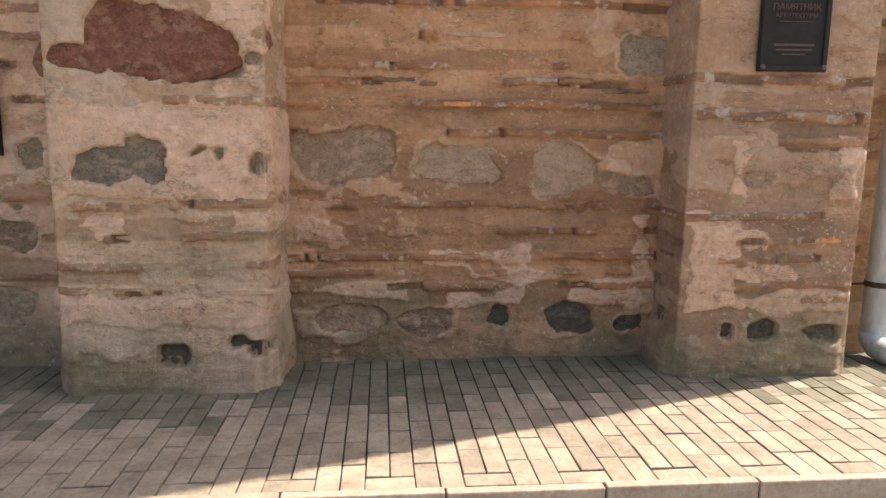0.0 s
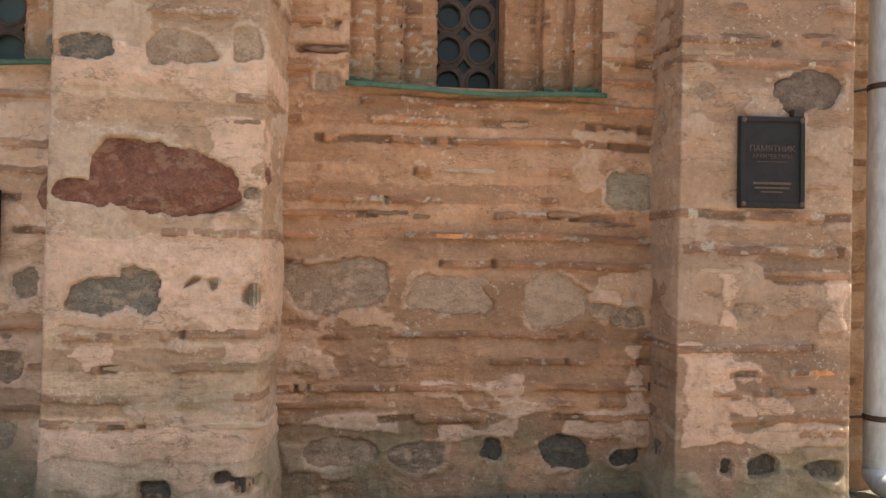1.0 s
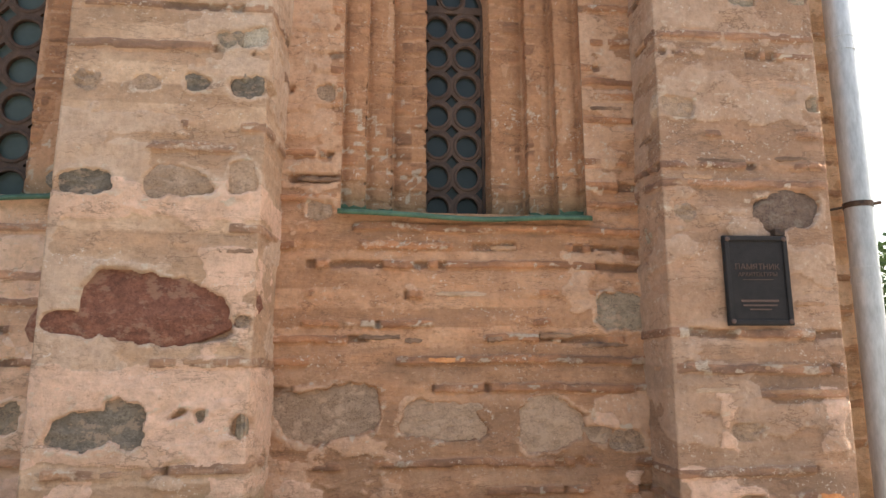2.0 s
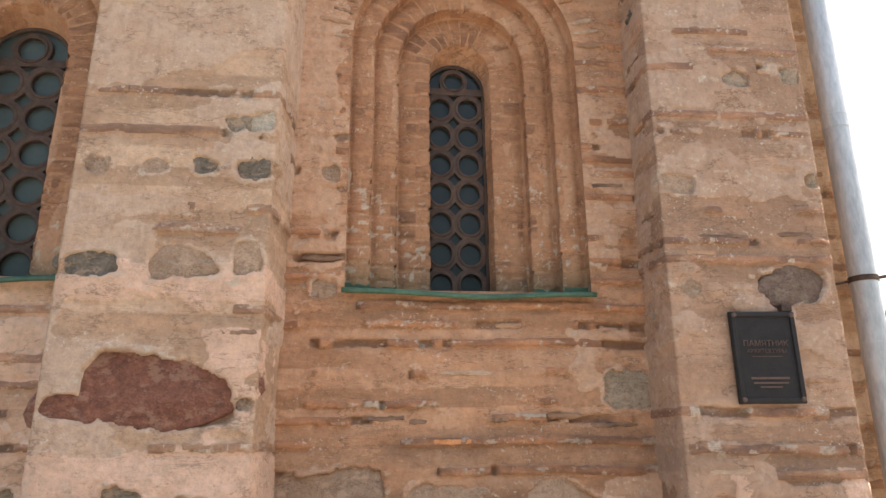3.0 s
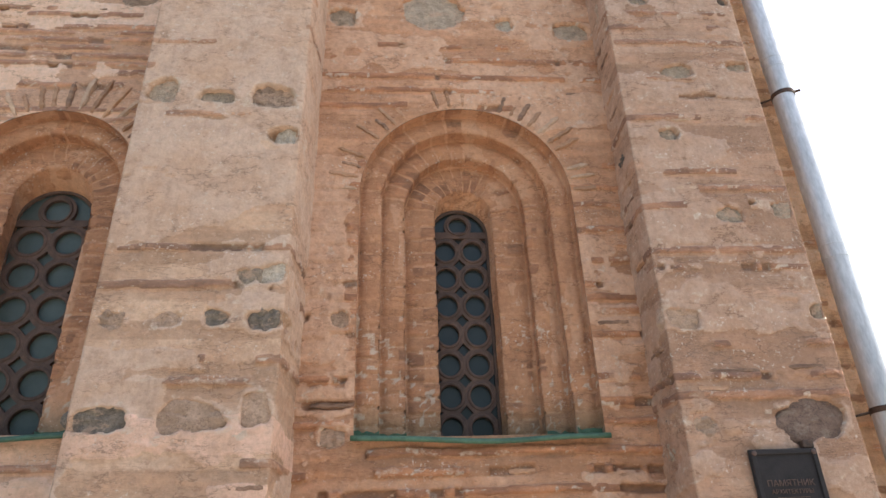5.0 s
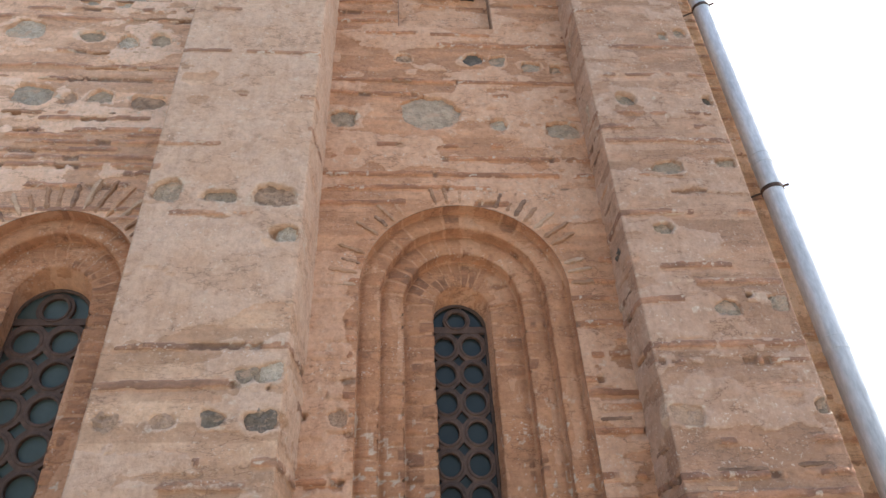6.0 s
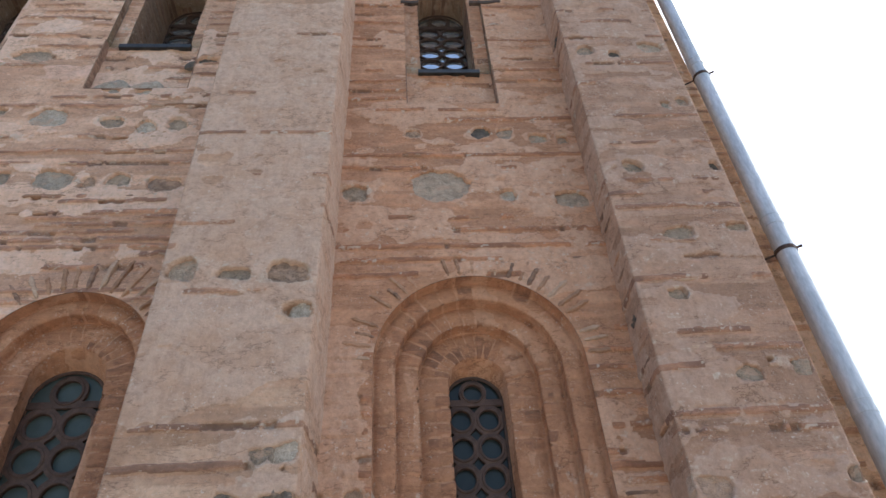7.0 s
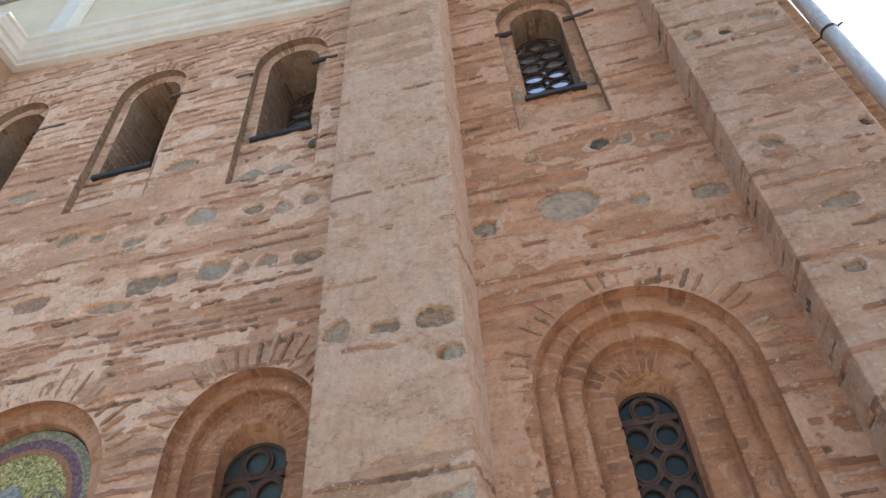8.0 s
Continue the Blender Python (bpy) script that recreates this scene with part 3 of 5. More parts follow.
                damp = damp * (1 - 0.85 * m)
            elif what == "lime":
                lime = np.maximum(lime, 0.85 * m * step(0.46, 0.56, fbm(u * 14, z * 9, seed + 31, 3)))
            elif what == "moss":
                moss = np.maximum(moss, 0.5 * m * step(0.35, 0.6, fbm(u * 2.5, z * 6, seed + 33, 4)))
            elif what == "coat":
                p, b, dark, relief = np.maximum(p, 0.8 * m), b * (1 - m), dark * (1 - m), relief * (1 - 0.5 * m) + 0.008 * m
            elif what == "bare":
                p, relief = p * (1 - m), relief - 0.006 * m
            else:
                damp = np.maximum(damp, m * (0.45 + 0.4 * fbm(u * 4, z * 9, seed + 32, 3)))
        masonry_surface.pink = pink * 0.85
        coat = np.stack([np.clip(p, 0, 1) * 0.92, np.clip(b, 0, 1) * 0.85, np.clip(lime * (0.35 + 0.35 * b + 0.2 * p + 0.25 * rim), 0, 1)], -1)
        grime_shade = np.stack([np.clip(np.maximum(damp * 0.36, dark * 0.6), 0, 1), moss * 0.68, tone], -1)
        relief = relief * (depth(z) if callable(depth) else depth)
        relief = relief + np.where(edge < 0.03, (np.where(z < 4, -0.042, -0.060) - relief) * hollow, 0) + flare * step(0.42, 0.03, z)
        return relief, coat, grime_shade
    return surface


# windows: centre x, then the steps of the surround as (half width, depth)
SPRING, SILL = 4.0, 2.34
STEPS = [(0.74, 0.0), (0.74, 0.10), (0.593, 0.10), (0.593, 0.20), (0.43, 0.20), (0.43, 0.30), (0.21, 0.30), (0.21, 0.44)]
WEST_STEPS = [(0.61, 0.0), (0.61, 0.10), (0.48, 0.10), (0.48, 0.20), (0.265, 0.20), (0.265, 0.38)]
WIN_X, WEST_WIN_X, MOSAIC_X = 1.12, -1.73, -3.68
WEST_SPRING, MOSAIC_SPRING = 4.05, 3.87
# upper windows: centre x, panel half width, panel foot, opening half width, sill, spring of the arches
UPPER = [(1.115, 0.435, 6.86, 0.285, 7.485, 9.0), (-1.91, 0.48, 7.11, 0.335, 7.93, 9.43), (-3.86, 0.48, 7.25, 0.345, 7.93, 9.5), (-5.90, 0.48, 7.3, 0.345, 7.96, 9.55)]

BAY_PATCHES = [
    (1.10, 0.63, 0.30, 0.035, "pink"), (1.35, 0.50, 0.28, 0.03, "pink"), (0.40, 0.42, 0.26, 0.03, "pink"), (0.25, 0.20, 0.18, 0.08, "pink"),
    (1.15, 0.36, 0.22, 0.05, "pink"), (1.85, 0.40, 0.20, 0.07, "pink"), (2.08, 0.62, 0.06, 0.25, "pink"), (0.20, 0.75, 0.14, 0.06, "pink"),
    (1.91, 1.16, 0.08, 0.05, "pink"), (1.1, 1.38, 1.1, 0.05, "damp"), (0.7, 0.70, 0.6, 0.05, "damp"), (0.55, 1.66, 0.5, 0.03, "lime"),
    (1.3, 1.64, 0.4, 0.025, "lime"), (1.9, 2.50, 0.08, 0.06, "lime"), (1.1, 2.22, 0.7, 0.02, "damp"), (0.1, 3.55, 0.22, 0.75, "coat")]
LEFT_PATCHES = [
    (-0.5, 1.20, 0.6, 0.24, "pink"), (-0.5, 0.77, 0.6, 0.13, "bare"), (-0.45, 0.72, 0.5, 0.12, "moss"), (-0.5, 0.42, 0.6, 0.07, "pink"), (-0.35, 2.25, 0.7, 0.1, "pink"),
    (-0.85, 0.85, 0.12, 0.05, "pink"), (-0.08, 0.86, 0.1, 0.05, "pink"), (-0.15, 1.75, 0.12, 0.25, "pink"), (-0.5, 0.12, 0.5, 0.06, "damp"),
    (-0.75, 1.40, 0.3, 0.03, "bare"), (-0.4, 2.60, 0.4, 0.05, "bare"), (-0.5, 8.9, 0.5, 1.0, "bare")]
RIGHT_PATCHES = [
    (2.36, 0.62, 0.14, 0.26, "pink"), (2.72, 0.42, 0.35, 0.06, "pink"), (2.50, 0.76, 0.16, 0.05, "pink"), (3.0, 0.40, 0.14, 0.06, "pink"), (2.62, 0.58, 0.2, 0.04, "pink"),
    (2.5, 0.74, 0.06, 0.04, "lime"), (2.75, 1.55, 0.28, 0.10, "lime"), (2.3, 1.55, 0.08, 0.15, "lime"), (2.66, 1.38, 0.5, 0.06, "damp"),
    (2.45, 1.15, 0.04, 0.14, "pink"), (3.08, 1.15, 0.05, 0.14, "pink"), (2.8, 1.05, 0.3, 0.1, "damp")]
WEST_PATCHES = [(-1.43, 6.12, 0.06, 0.13, "lime"), (-3.0, 6.35, 0.9, 0.05, "lime"), (-2.4, 4.80, 0.7, 0.05, "lime"), (-1.9, 7.25, 0.35, 0.1, "lime"),
                (-1.4, 0.75, 0.2, 0.12, "pink"), (-1.4, 1.9, 0.3, 0.06, "pink"), (-2.6, 7.35, 0.25, 0.1, "pink"), (-3.8, 7.5, 0.3, 0.12, "pink")]
bay_surface = masonry_surface(BAY_COURSES, BAY_STONES + BAY_STONES_HIGH, 20, lambda u, z: 0.0 + 0.08 * step(4.3, 5.2, z) - 0.03 * step(2.0, 1.4, z), 1.5, 1.0, lambda z: 0.95 - 0.35 * step(2.2, 4.0, z), BAY_PATCHES, u0=0.05)
left_surface = masonry_surface(LEFT_COURSES, LEFT_STONES + LEFT_STONES_HIGH, 40, lambda u, z: 0.08 + 0.16 * step(3.2, 3.7, z), 0.35, 0.25, lambda z: 0.75 - 0.25 * step(2.5, 3.5, z), LEFT_PATCHES, 0.045, 0.50 + 1.04)
right_surface = masonry_surface(RIGHT_COURSES, RIGHT_STONES + RIGHT_STONES_HIGH, 60, lambda u, z: 0.02 + 0.05 * step(2, 3, z), 1.25, 0.8, lambda z: 0.85 - 0.3 * step(2.2, 4.0, z), RIGHT_PATCHES, 0.05, 0.41 - 2.17)
west_surface = masonry_surface(WEST_COURSES, WEST_STONES + WEST_STONES_HIGH, 80, lambda u, z: 0.02 + 0.0 * z, 0.9, 1.2, 0.8, WEST_PATCHES, u0=8.2)
strip_surface = masonry_surface(courses_between(0.3, 10.9, 15, 0.16), [], 100, 0.02, 0.2, 1.4, 0.4)

TOP = 11.2
holes_bay = [arch_sdf(WIN_X, 0.74, SILL, SPRING), arch_sdf(UPPER[0][0], UPPER[0][1], UPPER[0][2], UPPER[0][5])]
holes_west = [arch_sdf(WEST_WIN_X, 0.61, SILL + 0.05, WEST_SPRING), arch_sdf(MOSAIC_X, 0.88, SILL, MOSAIC_SPRING)] + [arch_sdf(q[0], q[1], q[2], q[5]) for q in UPPER[1:]]
wall_bay = sheet("wall_bay", [(-0.05, 0), (2.35, 0)], [(-0.05, 0), (2.35, 0)], -0.03, TOP, 0.012, 0.0095, bay_surface, MAT_BAY, holes_bay,
                 label="weathered mixed brick and stone church wall with flaking plaster", category="wall")
wall_pilaster_west = sheet("wall_pilaster_west", [(-1.04, 0.06), (-1.04, -0.44), (-0.035, -0.44), (0.012, 0.06)], [(-0.975, 0.06), (-0.975, -0.44), (0.108, -0.44), (0.17, 0.06)],
                           -0.03, TOP, 0.012, 0.0095, left_surface, MAT_PALE, label="pale plastered pilaster with bare field stones showing", category="pilaster")
wall_pilaster_east = sheet("wall_pilaster_east", [(2.17, 0.06), (2.17, -0.35), (3.15, -0.37), (3.17, 0.06)], [(2.26, 0.06), (2.26, -0.35), (3.26, -0.37), (3.28, 0.06)],
                           -0.03, TOP, 0.012, 0.0095, right_surface, MAT_EAST, label="weathered brown pilaster with thin brick courses", category="pilaster")
wall_west = sheet("wall_west", [(-8.2, 0), (-0.9, 0)], [(-8.2, 0), (-0.9, 0)], -0.03, TOP, 0.018, 0.0105, west_surface, MAT_WEST, holes_west,
                  label="weathered church wall of thin brick courses and field stones", category="wall")
wall_strip = sheet("wall_corner_strip", [(3.1, 0), (3.60, 0), (3.60, 6.0)], [(3.1, 0), (3.60, 0), (3.60, 6.0)], -0.03, TOP, 0.02, 0.014, strip_surface, MAT_STRIP,
                   label="orange brick return at the church corner", category="wall")


# ---------------------------------------------------------------- window surrounds
def surround(name, cx, steps, zb, zs, mat, seed, label, roll=False, drop=0.0):
    """Stepped reveals of a round-headed window, swept along the arch, with brick courses in the jambs and a fan of bricks in the head."""
    prof = []
    for (r0, y0), (r1, y1) in zip(steps[:-1], steps[1:]):
        ln = math.hypot(r1 - r0, y1 - y0)
        n = max(2, int(ln / 0.018))
        fs = [0.0035 / ln] + [i / n for i in range(1, n)] + [1 - 0.0035 / ln]
        face = abs(r1 - r0) > 1e-6
        bulge = 0.011 if face and abs(y1 - y0) < 1e-6 and roll else 0.0
        last = (r1, y1) == steps[-1]
        prof += [(r0 + (r1 - r0) * f, y0 + (y1 - y0) * f - bulge * max(0.0, math.sin(math.pi * min(1.0, f ** 0.75))) ** 0.6 + (0.012 * (1 - f) ** 6 if bulge else 0), not face, drop * f if last else 0.0) for f in fs]
    prof.append((*steps[-1], True, drop))
    prof = np.array(prof, float)
    leg = zs - zb
    t = np.concatenate([np.linspace(0, leg, int(leg / 0.016)), leg + np.linspace(0, math.pi, 110)[1:], leg + math.pi + np.linspace(0, leg, int(leg / 0.016))[1:]])
    T, R = np.meshgrid(t, prof[:, 0])
    _, Y = np.meshgrid(t, prof[:, 1])
    _, S = np.meshgrid(t, prof[:, 2])
    _, D = np.meshgrid(t, prof[:, 3])
    ang = np.clip(T - leg, 0, math.pi)
    dirx, dirz = -np.cos(ang), np.sin(ang)
    along = np.where(T < leg, T, np.where(T > leg + math.pi, 2 * leg + math.pi - T + 31, leg + (T - leg) * 0.5 + 60))
    pitch = 0.105
    cell = np.floor(along / pitch + 0.25 * vnoise(R * 9, along * 0 + 3, seed))
    f = along / pitch + 0.25 * vnoise(R * 9, along * 0 + 3, seed) - cell
    joint = 1 - step(0.03, 0.12, np.minimum(f, 1 - f))
    tone = vnoise(cell * 5.37, np.floor(R * 6.3) * 3.1, seed + 2)
    bare = step(0.40, 0.52, fbm(T * 2.0, R * 6 + Y * 4, seed + 3, 3))
    bare = bare * (Y < steps[-2][1] + 0.004) if len(steps) > 4 else bare
    head = step(leg - 0.2, leg + 0.2, T) * step(leg + math.pi + 0.2, leg + math.pi - 0.2, T)
    wob = 0.022 * (fbm(T * 1.8, R * 2 + Y * 2, seed + 4, 3) - 0.5) + 0.009 * (fbm(T * 12, R * 14 + Y * 14, seed + 5, 2) - 0.5) + 0.010 * (tone - 0.5) * bare - 0.015 * joint * bare * (1 - 0.4 * head)
    fade = np.minimum(1, np.arange(len(prof)) / 2.0)[:, None]
    wob = wob * fade
    R2 = R - wob * S
    Yd = Y - wob * (1 - S)
    X = cx + dirx * R2 - 0.25 * D
    Z = np.where(T < leg, zb + T, np.where(T > leg + math.pi, zb + (2 * leg + math.pi - T), zs + dirz * R2)) - D * np.clip(np.minimum(T, 2 * leg + math.pi - T) / leg, 0, 1)
    nt, npf = len(t), len(prof)
    idx = np.arange(nt * npf).reshape(npf, nt)
    quads = np.stack([idx[:-1, :-1], idx[:-1, 1:], idx[1:, 1:], idx[1:, :-1]], -1).reshape(-1, 4)
    me = mesh_of(name, np.stack([X, Yd, Z], -1).reshape(-1, 3), quads.tolist(), mat, True)
    pl = step(0.48, 0.56, fbm(T * 1.6, R * 5 + Y * 5, seed + 6, 4)) * (1 - 0.6 * bare)
    lime = np.maximum(step(0.64, 0.70, fbm(T * 20, R * 26 + Y * 26, seed + 7, 3)) * 0.6, joint * bare * step(0.52, 0.60, fbm(T * 3, R * 9, seed + 8, 3)) * 0.7)
    coat = np.stack([np.maximum(pl * 0.8, joint * bare * 0.75), bare * (1 - joint) * tone * 0.8, lime * (0.25 + 0.75 * step(leg, 0.3, np.minimum(T, 2 * leg + math.pi - T)))], -1)
    grime_shade = np.stack([0.19 * step(0.62, 0.8, tone) * bare * (1 - joint), 0.5 * step(0.3, 0.0, np.minimum(T, 2 * leg + math.pi - T)), 0.25 + 0.6 * tone], -1)
    for an, v in (("coat", coat), ("grime_shade", grime_shade)):
        a = me.color_attributes.new(an, "FLOAT_COLOR", "POINT")
        a.data.foreach_set("color", np.concatenate([np.clip(v, 0, 1).reshape(-1, 3), np.ones((nt * npf, 1))], 1).ravel())
    return me


def tile_mesh(pitch, hole, cut, depth=0.03, n=32):
    """One board of the lattice: a square with clipped corners and a round hole with a raised lip, facing -y."""
    h = pitch / 2 + 0.0005
    vs, fs = [], []
    for i in range(n):
        a = 2 * math.pi * (i + 0.5) / n
        c, s_ = math.cos(a), math.sin(a)
        out = min(h / max(abs(c), 1e-6), h / max(abs(s_), 1e-6), (2 * h - cut) / (abs(c) + abs(s_)))
        for r, y in ((out, depth), (out, 0.004), (hole * 1.28, 0.003), (hole * 1.22, -0.003), (hole * 1.06, -0.004), (hole, 0.0), (hole, depth)):
            vs.append((c * min(r, out), y, s_ * min(r, out)))
    k = 7
    for i in range(n):
        for j in range(k):
            a, b = i * k + j, i * k + (j + 1) % k
            c, d = ((i + 1) % n) * k + (j + 1) % k, ((i + 1) % n) * k + j
            fs.append((a, d, c, b))
    return mesh_of("lattice_board", vs, fs, MAT_LATTICE)


def head_board(bm, hw, z0, zc, zs, hole, depth=0.03, n=48):
    """The ring in the round head of a lattice, about the origin."""
    rows_ = []
    for i in range(n):
        a = 2 * math.pi * (i + 0.5) / n
        c, s_ = math.cos(a), math.sin(a)
        r = 0.0
        while r < 1.2:
            x, z = c * r, zc + s_ * r
            if (z < z0) or abs(x) > hw or (z > zs and math.hypot(x, z - zs) > hw):
                break
            r += 0.002
        r = min(r, hole * 1.5)
        rows_.append([bm.verts.new((c * q, y, zc + s_ * q)) for q, y in ((r, depth), (r, 0.004), (hole * 1.25, 0.003), (hole * 1.2, -0.006), (hole, 0.0), (hole, depth))])
    for p, q in zip(rows_, rows_[1:] + rows_[:1]):
        for j in range(5):
            bm.faces.new((p[j], q[j], q[j + 1], p[j + 1]))


TILES = {}


def lattice_window(name, cx, hw, zb, zs, y, label, rows=7, slim=False, mat_glass=MAT_GLASS):
    """A dark pane behind a wooden lattice with round holes, two to a row, and one in the head."""
    w = thing(name, label, "window", kind="structure")
    bm = bmesh.new()
    n = 24
    ol = [(-hw - 0.02, zb - 0.03), (hw + 0.02, zb - 0.03)] + [((hw + 0.02) * math.cos(math.pi * i / n), zs + (hw + 0.02) * math.sin(math.pi * i / n)) for i in range(n + 1)]
    front = [bm.verts.new((cx + a, y + 0.022, b)) for a, b in ol]
    back = [bm.verts.new((cx + a, y + 0.03, b)) for a, b in ol]
    bm.faces.new(front)
    bm.faces.new(back[::-1])
    for i in range(len(ol)):
        bm.faces.new((front[i], front[(i + 1) % len(ol)], back[(i + 1) % len(ol)], back[i]))
    part("pane", bm, mat_glass, w)
    pw = hw - 0.012
    ph = (zs - 0.02 - zb) / rows
    key = (round(pw, 3), slim)
    if key not in TILES:
        TILES[key] = tile_mesh(pw, pw * (0.43 if slim else 0.355), pw * (0.34 if slim else 0.22))
    for r in range(rows):
        for sx in (-0.5, 0.5):
            piece("lattice_board", TILES[key], Matrix.Translation((cx + sx * pw, y - 0.012, zb + ph * (r + 0.5))) @ Matrix.Diagonal((1, 1, ph / pw, 1)), w)
    bm = bmesh.new()
    head_board(bm, hw, zs - 0.018, zs + hw * 0.42, zs, pw * 0.34)
    box(bm, -hw, hw, 0.002, 0.03, zs - 0.018, zs + 0.035, 0.003)
    for v in bm.verts:
        v.co.x += cx
        v.co.y += y - 0.012
    part("head_board", bm, MAT_LATTICE, w)
    bm = bmesh.new()
    pts = [(-hw - 0.004, zb - 0.02)] + [(-(hw + 0.004) * math.cos(math.pi * i / n), zs + (hw + 0.004) * math.sin(math.pi * i / n)) for i in range(n + 1)] + [(hw + 0.004, zb - 0.02)]
    for (a, b), (c, d) in zip(pts[:-1], pts[1:]):
        tube(bm, (cx + a, y, b), (cx + c, y, d), 0.014, 6, False)
    part("window_frame", bm, MAT_LATTICE, w)
    return w


def voussoirs(parent, cx, r, zs, y, meshes, seed, length=0.24):
    """Thin bricks set on end round an arch."""
    rnd = random.Random(seed)
    n = int(math.pi * r / 0.085)
    for i in range(n):
        if rnd.random() < 0.14:
            continue
        a = math.pi * (i + 0.5) / n + rnd.uniform(-0.02, 0.02)
        ln = length * rnd.uniform(0.55, 1.1)
        rr = r + 0.02 + ln / 2
        m = Matrix.Translation((cx - math.cos(a) * rr, y + rnd.uniform(-0.005, 0.005), zs + math.sin(a) * rr)) @ Matrix.Rotation(math.pi - a, 4, "Y").inverted() @ Matrix.Diagonal((ln, 1, rnd.uniform(0.8, 1.15), 1))
        piece("brick", rnd.choice(meshes), m, parent)


def brick_mesh(name, mat, seed, length=1.0, height=0.040, depth=0.05):
    """A worn thin brick, one unit long, facing -y, its edges crumbled."""
    rnd = random.Random(seed)
    vs, fs = [], []
    nx = 9
    ring = [(-0.5, 0.5), (-0.5, -0.22), (-0.30, -0.5), (0.30, -0.5), (0.5, -0.22), (0.5, 0.5)]
    for i in range(nx):
        x = -0.5 + i / (nx - 1)
        end = 0.45 if i in (0, nx - 1) else 0.9 if i in (1, nx - 2) else 1.0
        top, foot, out = rnd.uniform(0.62, 1.15) * end, rnd.uniform(0.62, 1.15) * end, rnd.uniform(0.70, 1.05) * end
        for b, d in ring:
            vs.append((x + rnd.uniform(-0.015, 0.015), d * depth * (out if d < 0 else 1), b * height * (top if b > 0 else foot) + rnd.uniform(-0.002, 0.002)))
    k = len(ring)
    for i in range(nx - 1):
        for j in range(k - 1):
            a, c = i * k + j, (i + 1) * k + j
            fs.append((a, a + 1, c + 1, c))
    fs.append(tuple(range(k))[::-1])
    fs.append(tuple((nx - 1) * k + j for j in range(k)))
    return mesh_of(name, vs, fs, mat)


BRICKS = [brick_mesh("brick", MAT_BRICK, i) for i in range(4)]
BRICKS_DARK = [brick_mesh("brick", MAT_BRICK_DARK, 10 + i) for i in range(3)]
BRICKS_VIVID = [brick_mesh("brick", MAT_BRICK_VIVID, 30 + i) for i in range(2)]
BRICKS_PALE = [brick_mesh("brick", MAT_BRICK_PALE, 20 + i) for i in range(3)]


def stone_mesh(mat, seed):
    """A split field stone, unit half size, its rough face towards -y."""
    rnd = random.Random(seed)
    n, rings = 30, [0.0, 0.16, 0.32, 0.48, 0.64, 0.78, 0.90, 1.0, 1.06]
    lift = [0.30, 0.30, 0.30, 0.29, 0.28, 0.24, 0.17, 0.05, -0.5]
    ph = [rnd.uniform(0, 6.28) for _ in range(4)]
    tilt = rnd.uniform(-0.10, 0.10), rnd.uniform(-0.10, 0.10)
    vs, fs = [(0, -lift[0], 0)], []
    for r, l in zip(rings[1:], lift[1:]):
        for i in range(n):
            a = 2 * math.pi * i / n
            k = 1 + 0.07 * math.sin(2 * a + ph[0]) + 0.06 * math.sin(3 * a + ph[1]) + 0.05 * math.sin(5 * a + ph[2])
            px, pz = math.cos(a) * r * k, math.sin(a) * r * k
            rough = abs(noise.noise((px * 1.7 + seed, pz * 1.7, seed * 1.3))) * 0.40 + noise.noise((px * 5 + seed, pz * 5, 3.7)) * 0.14 - 0.10 + tilt[0] * px + tilt[1] * pz
            vs.append((px, -l - (rough if l > 0 else 0), pz))
    fs += [(0, 1 + (i + 1) % n, 1 + i) for i in range(n)]
    for q in range(len(rings) - 2):
        for i in range(n):
            a, b = 1 + q * n + i, 1 + q * n + (i + 1) % n
            fs.append((a, b, b + n, a + n))
    return mesh_of("stone", vs, fs, mat, True)


STONES = {k: [stone_mesh(m, 7 * i + len(k)) for i in range(4)] for k, m in MAT_STONE.items()}


def set_stones(parent, stones, y_at, seed, east=99.0):
    """Stones in the hollows left for them; none reaches past the wall's east arris."""
    rnd = random.Random(seed)
    for x, z, hw, hh, kind in stones:
        thick = 0.06 * rnd.uniform(0.8, 1.2)
        wide = min(hw * 1.35 + 0.02, east + 0.014 * z - x)
        piece("stone", rnd.choice(STONES[kind]), Matrix.Translation((x, y_at(x) + (0.026 if z < 4 else 0.042), z)) @ Matrix.Rotation(rnd.uniform(-0.12, 0.12), 4, "Y") @ Matrix.Diagonal((wide, thick, hh * 1.35 + 0.02, 1)), parent)


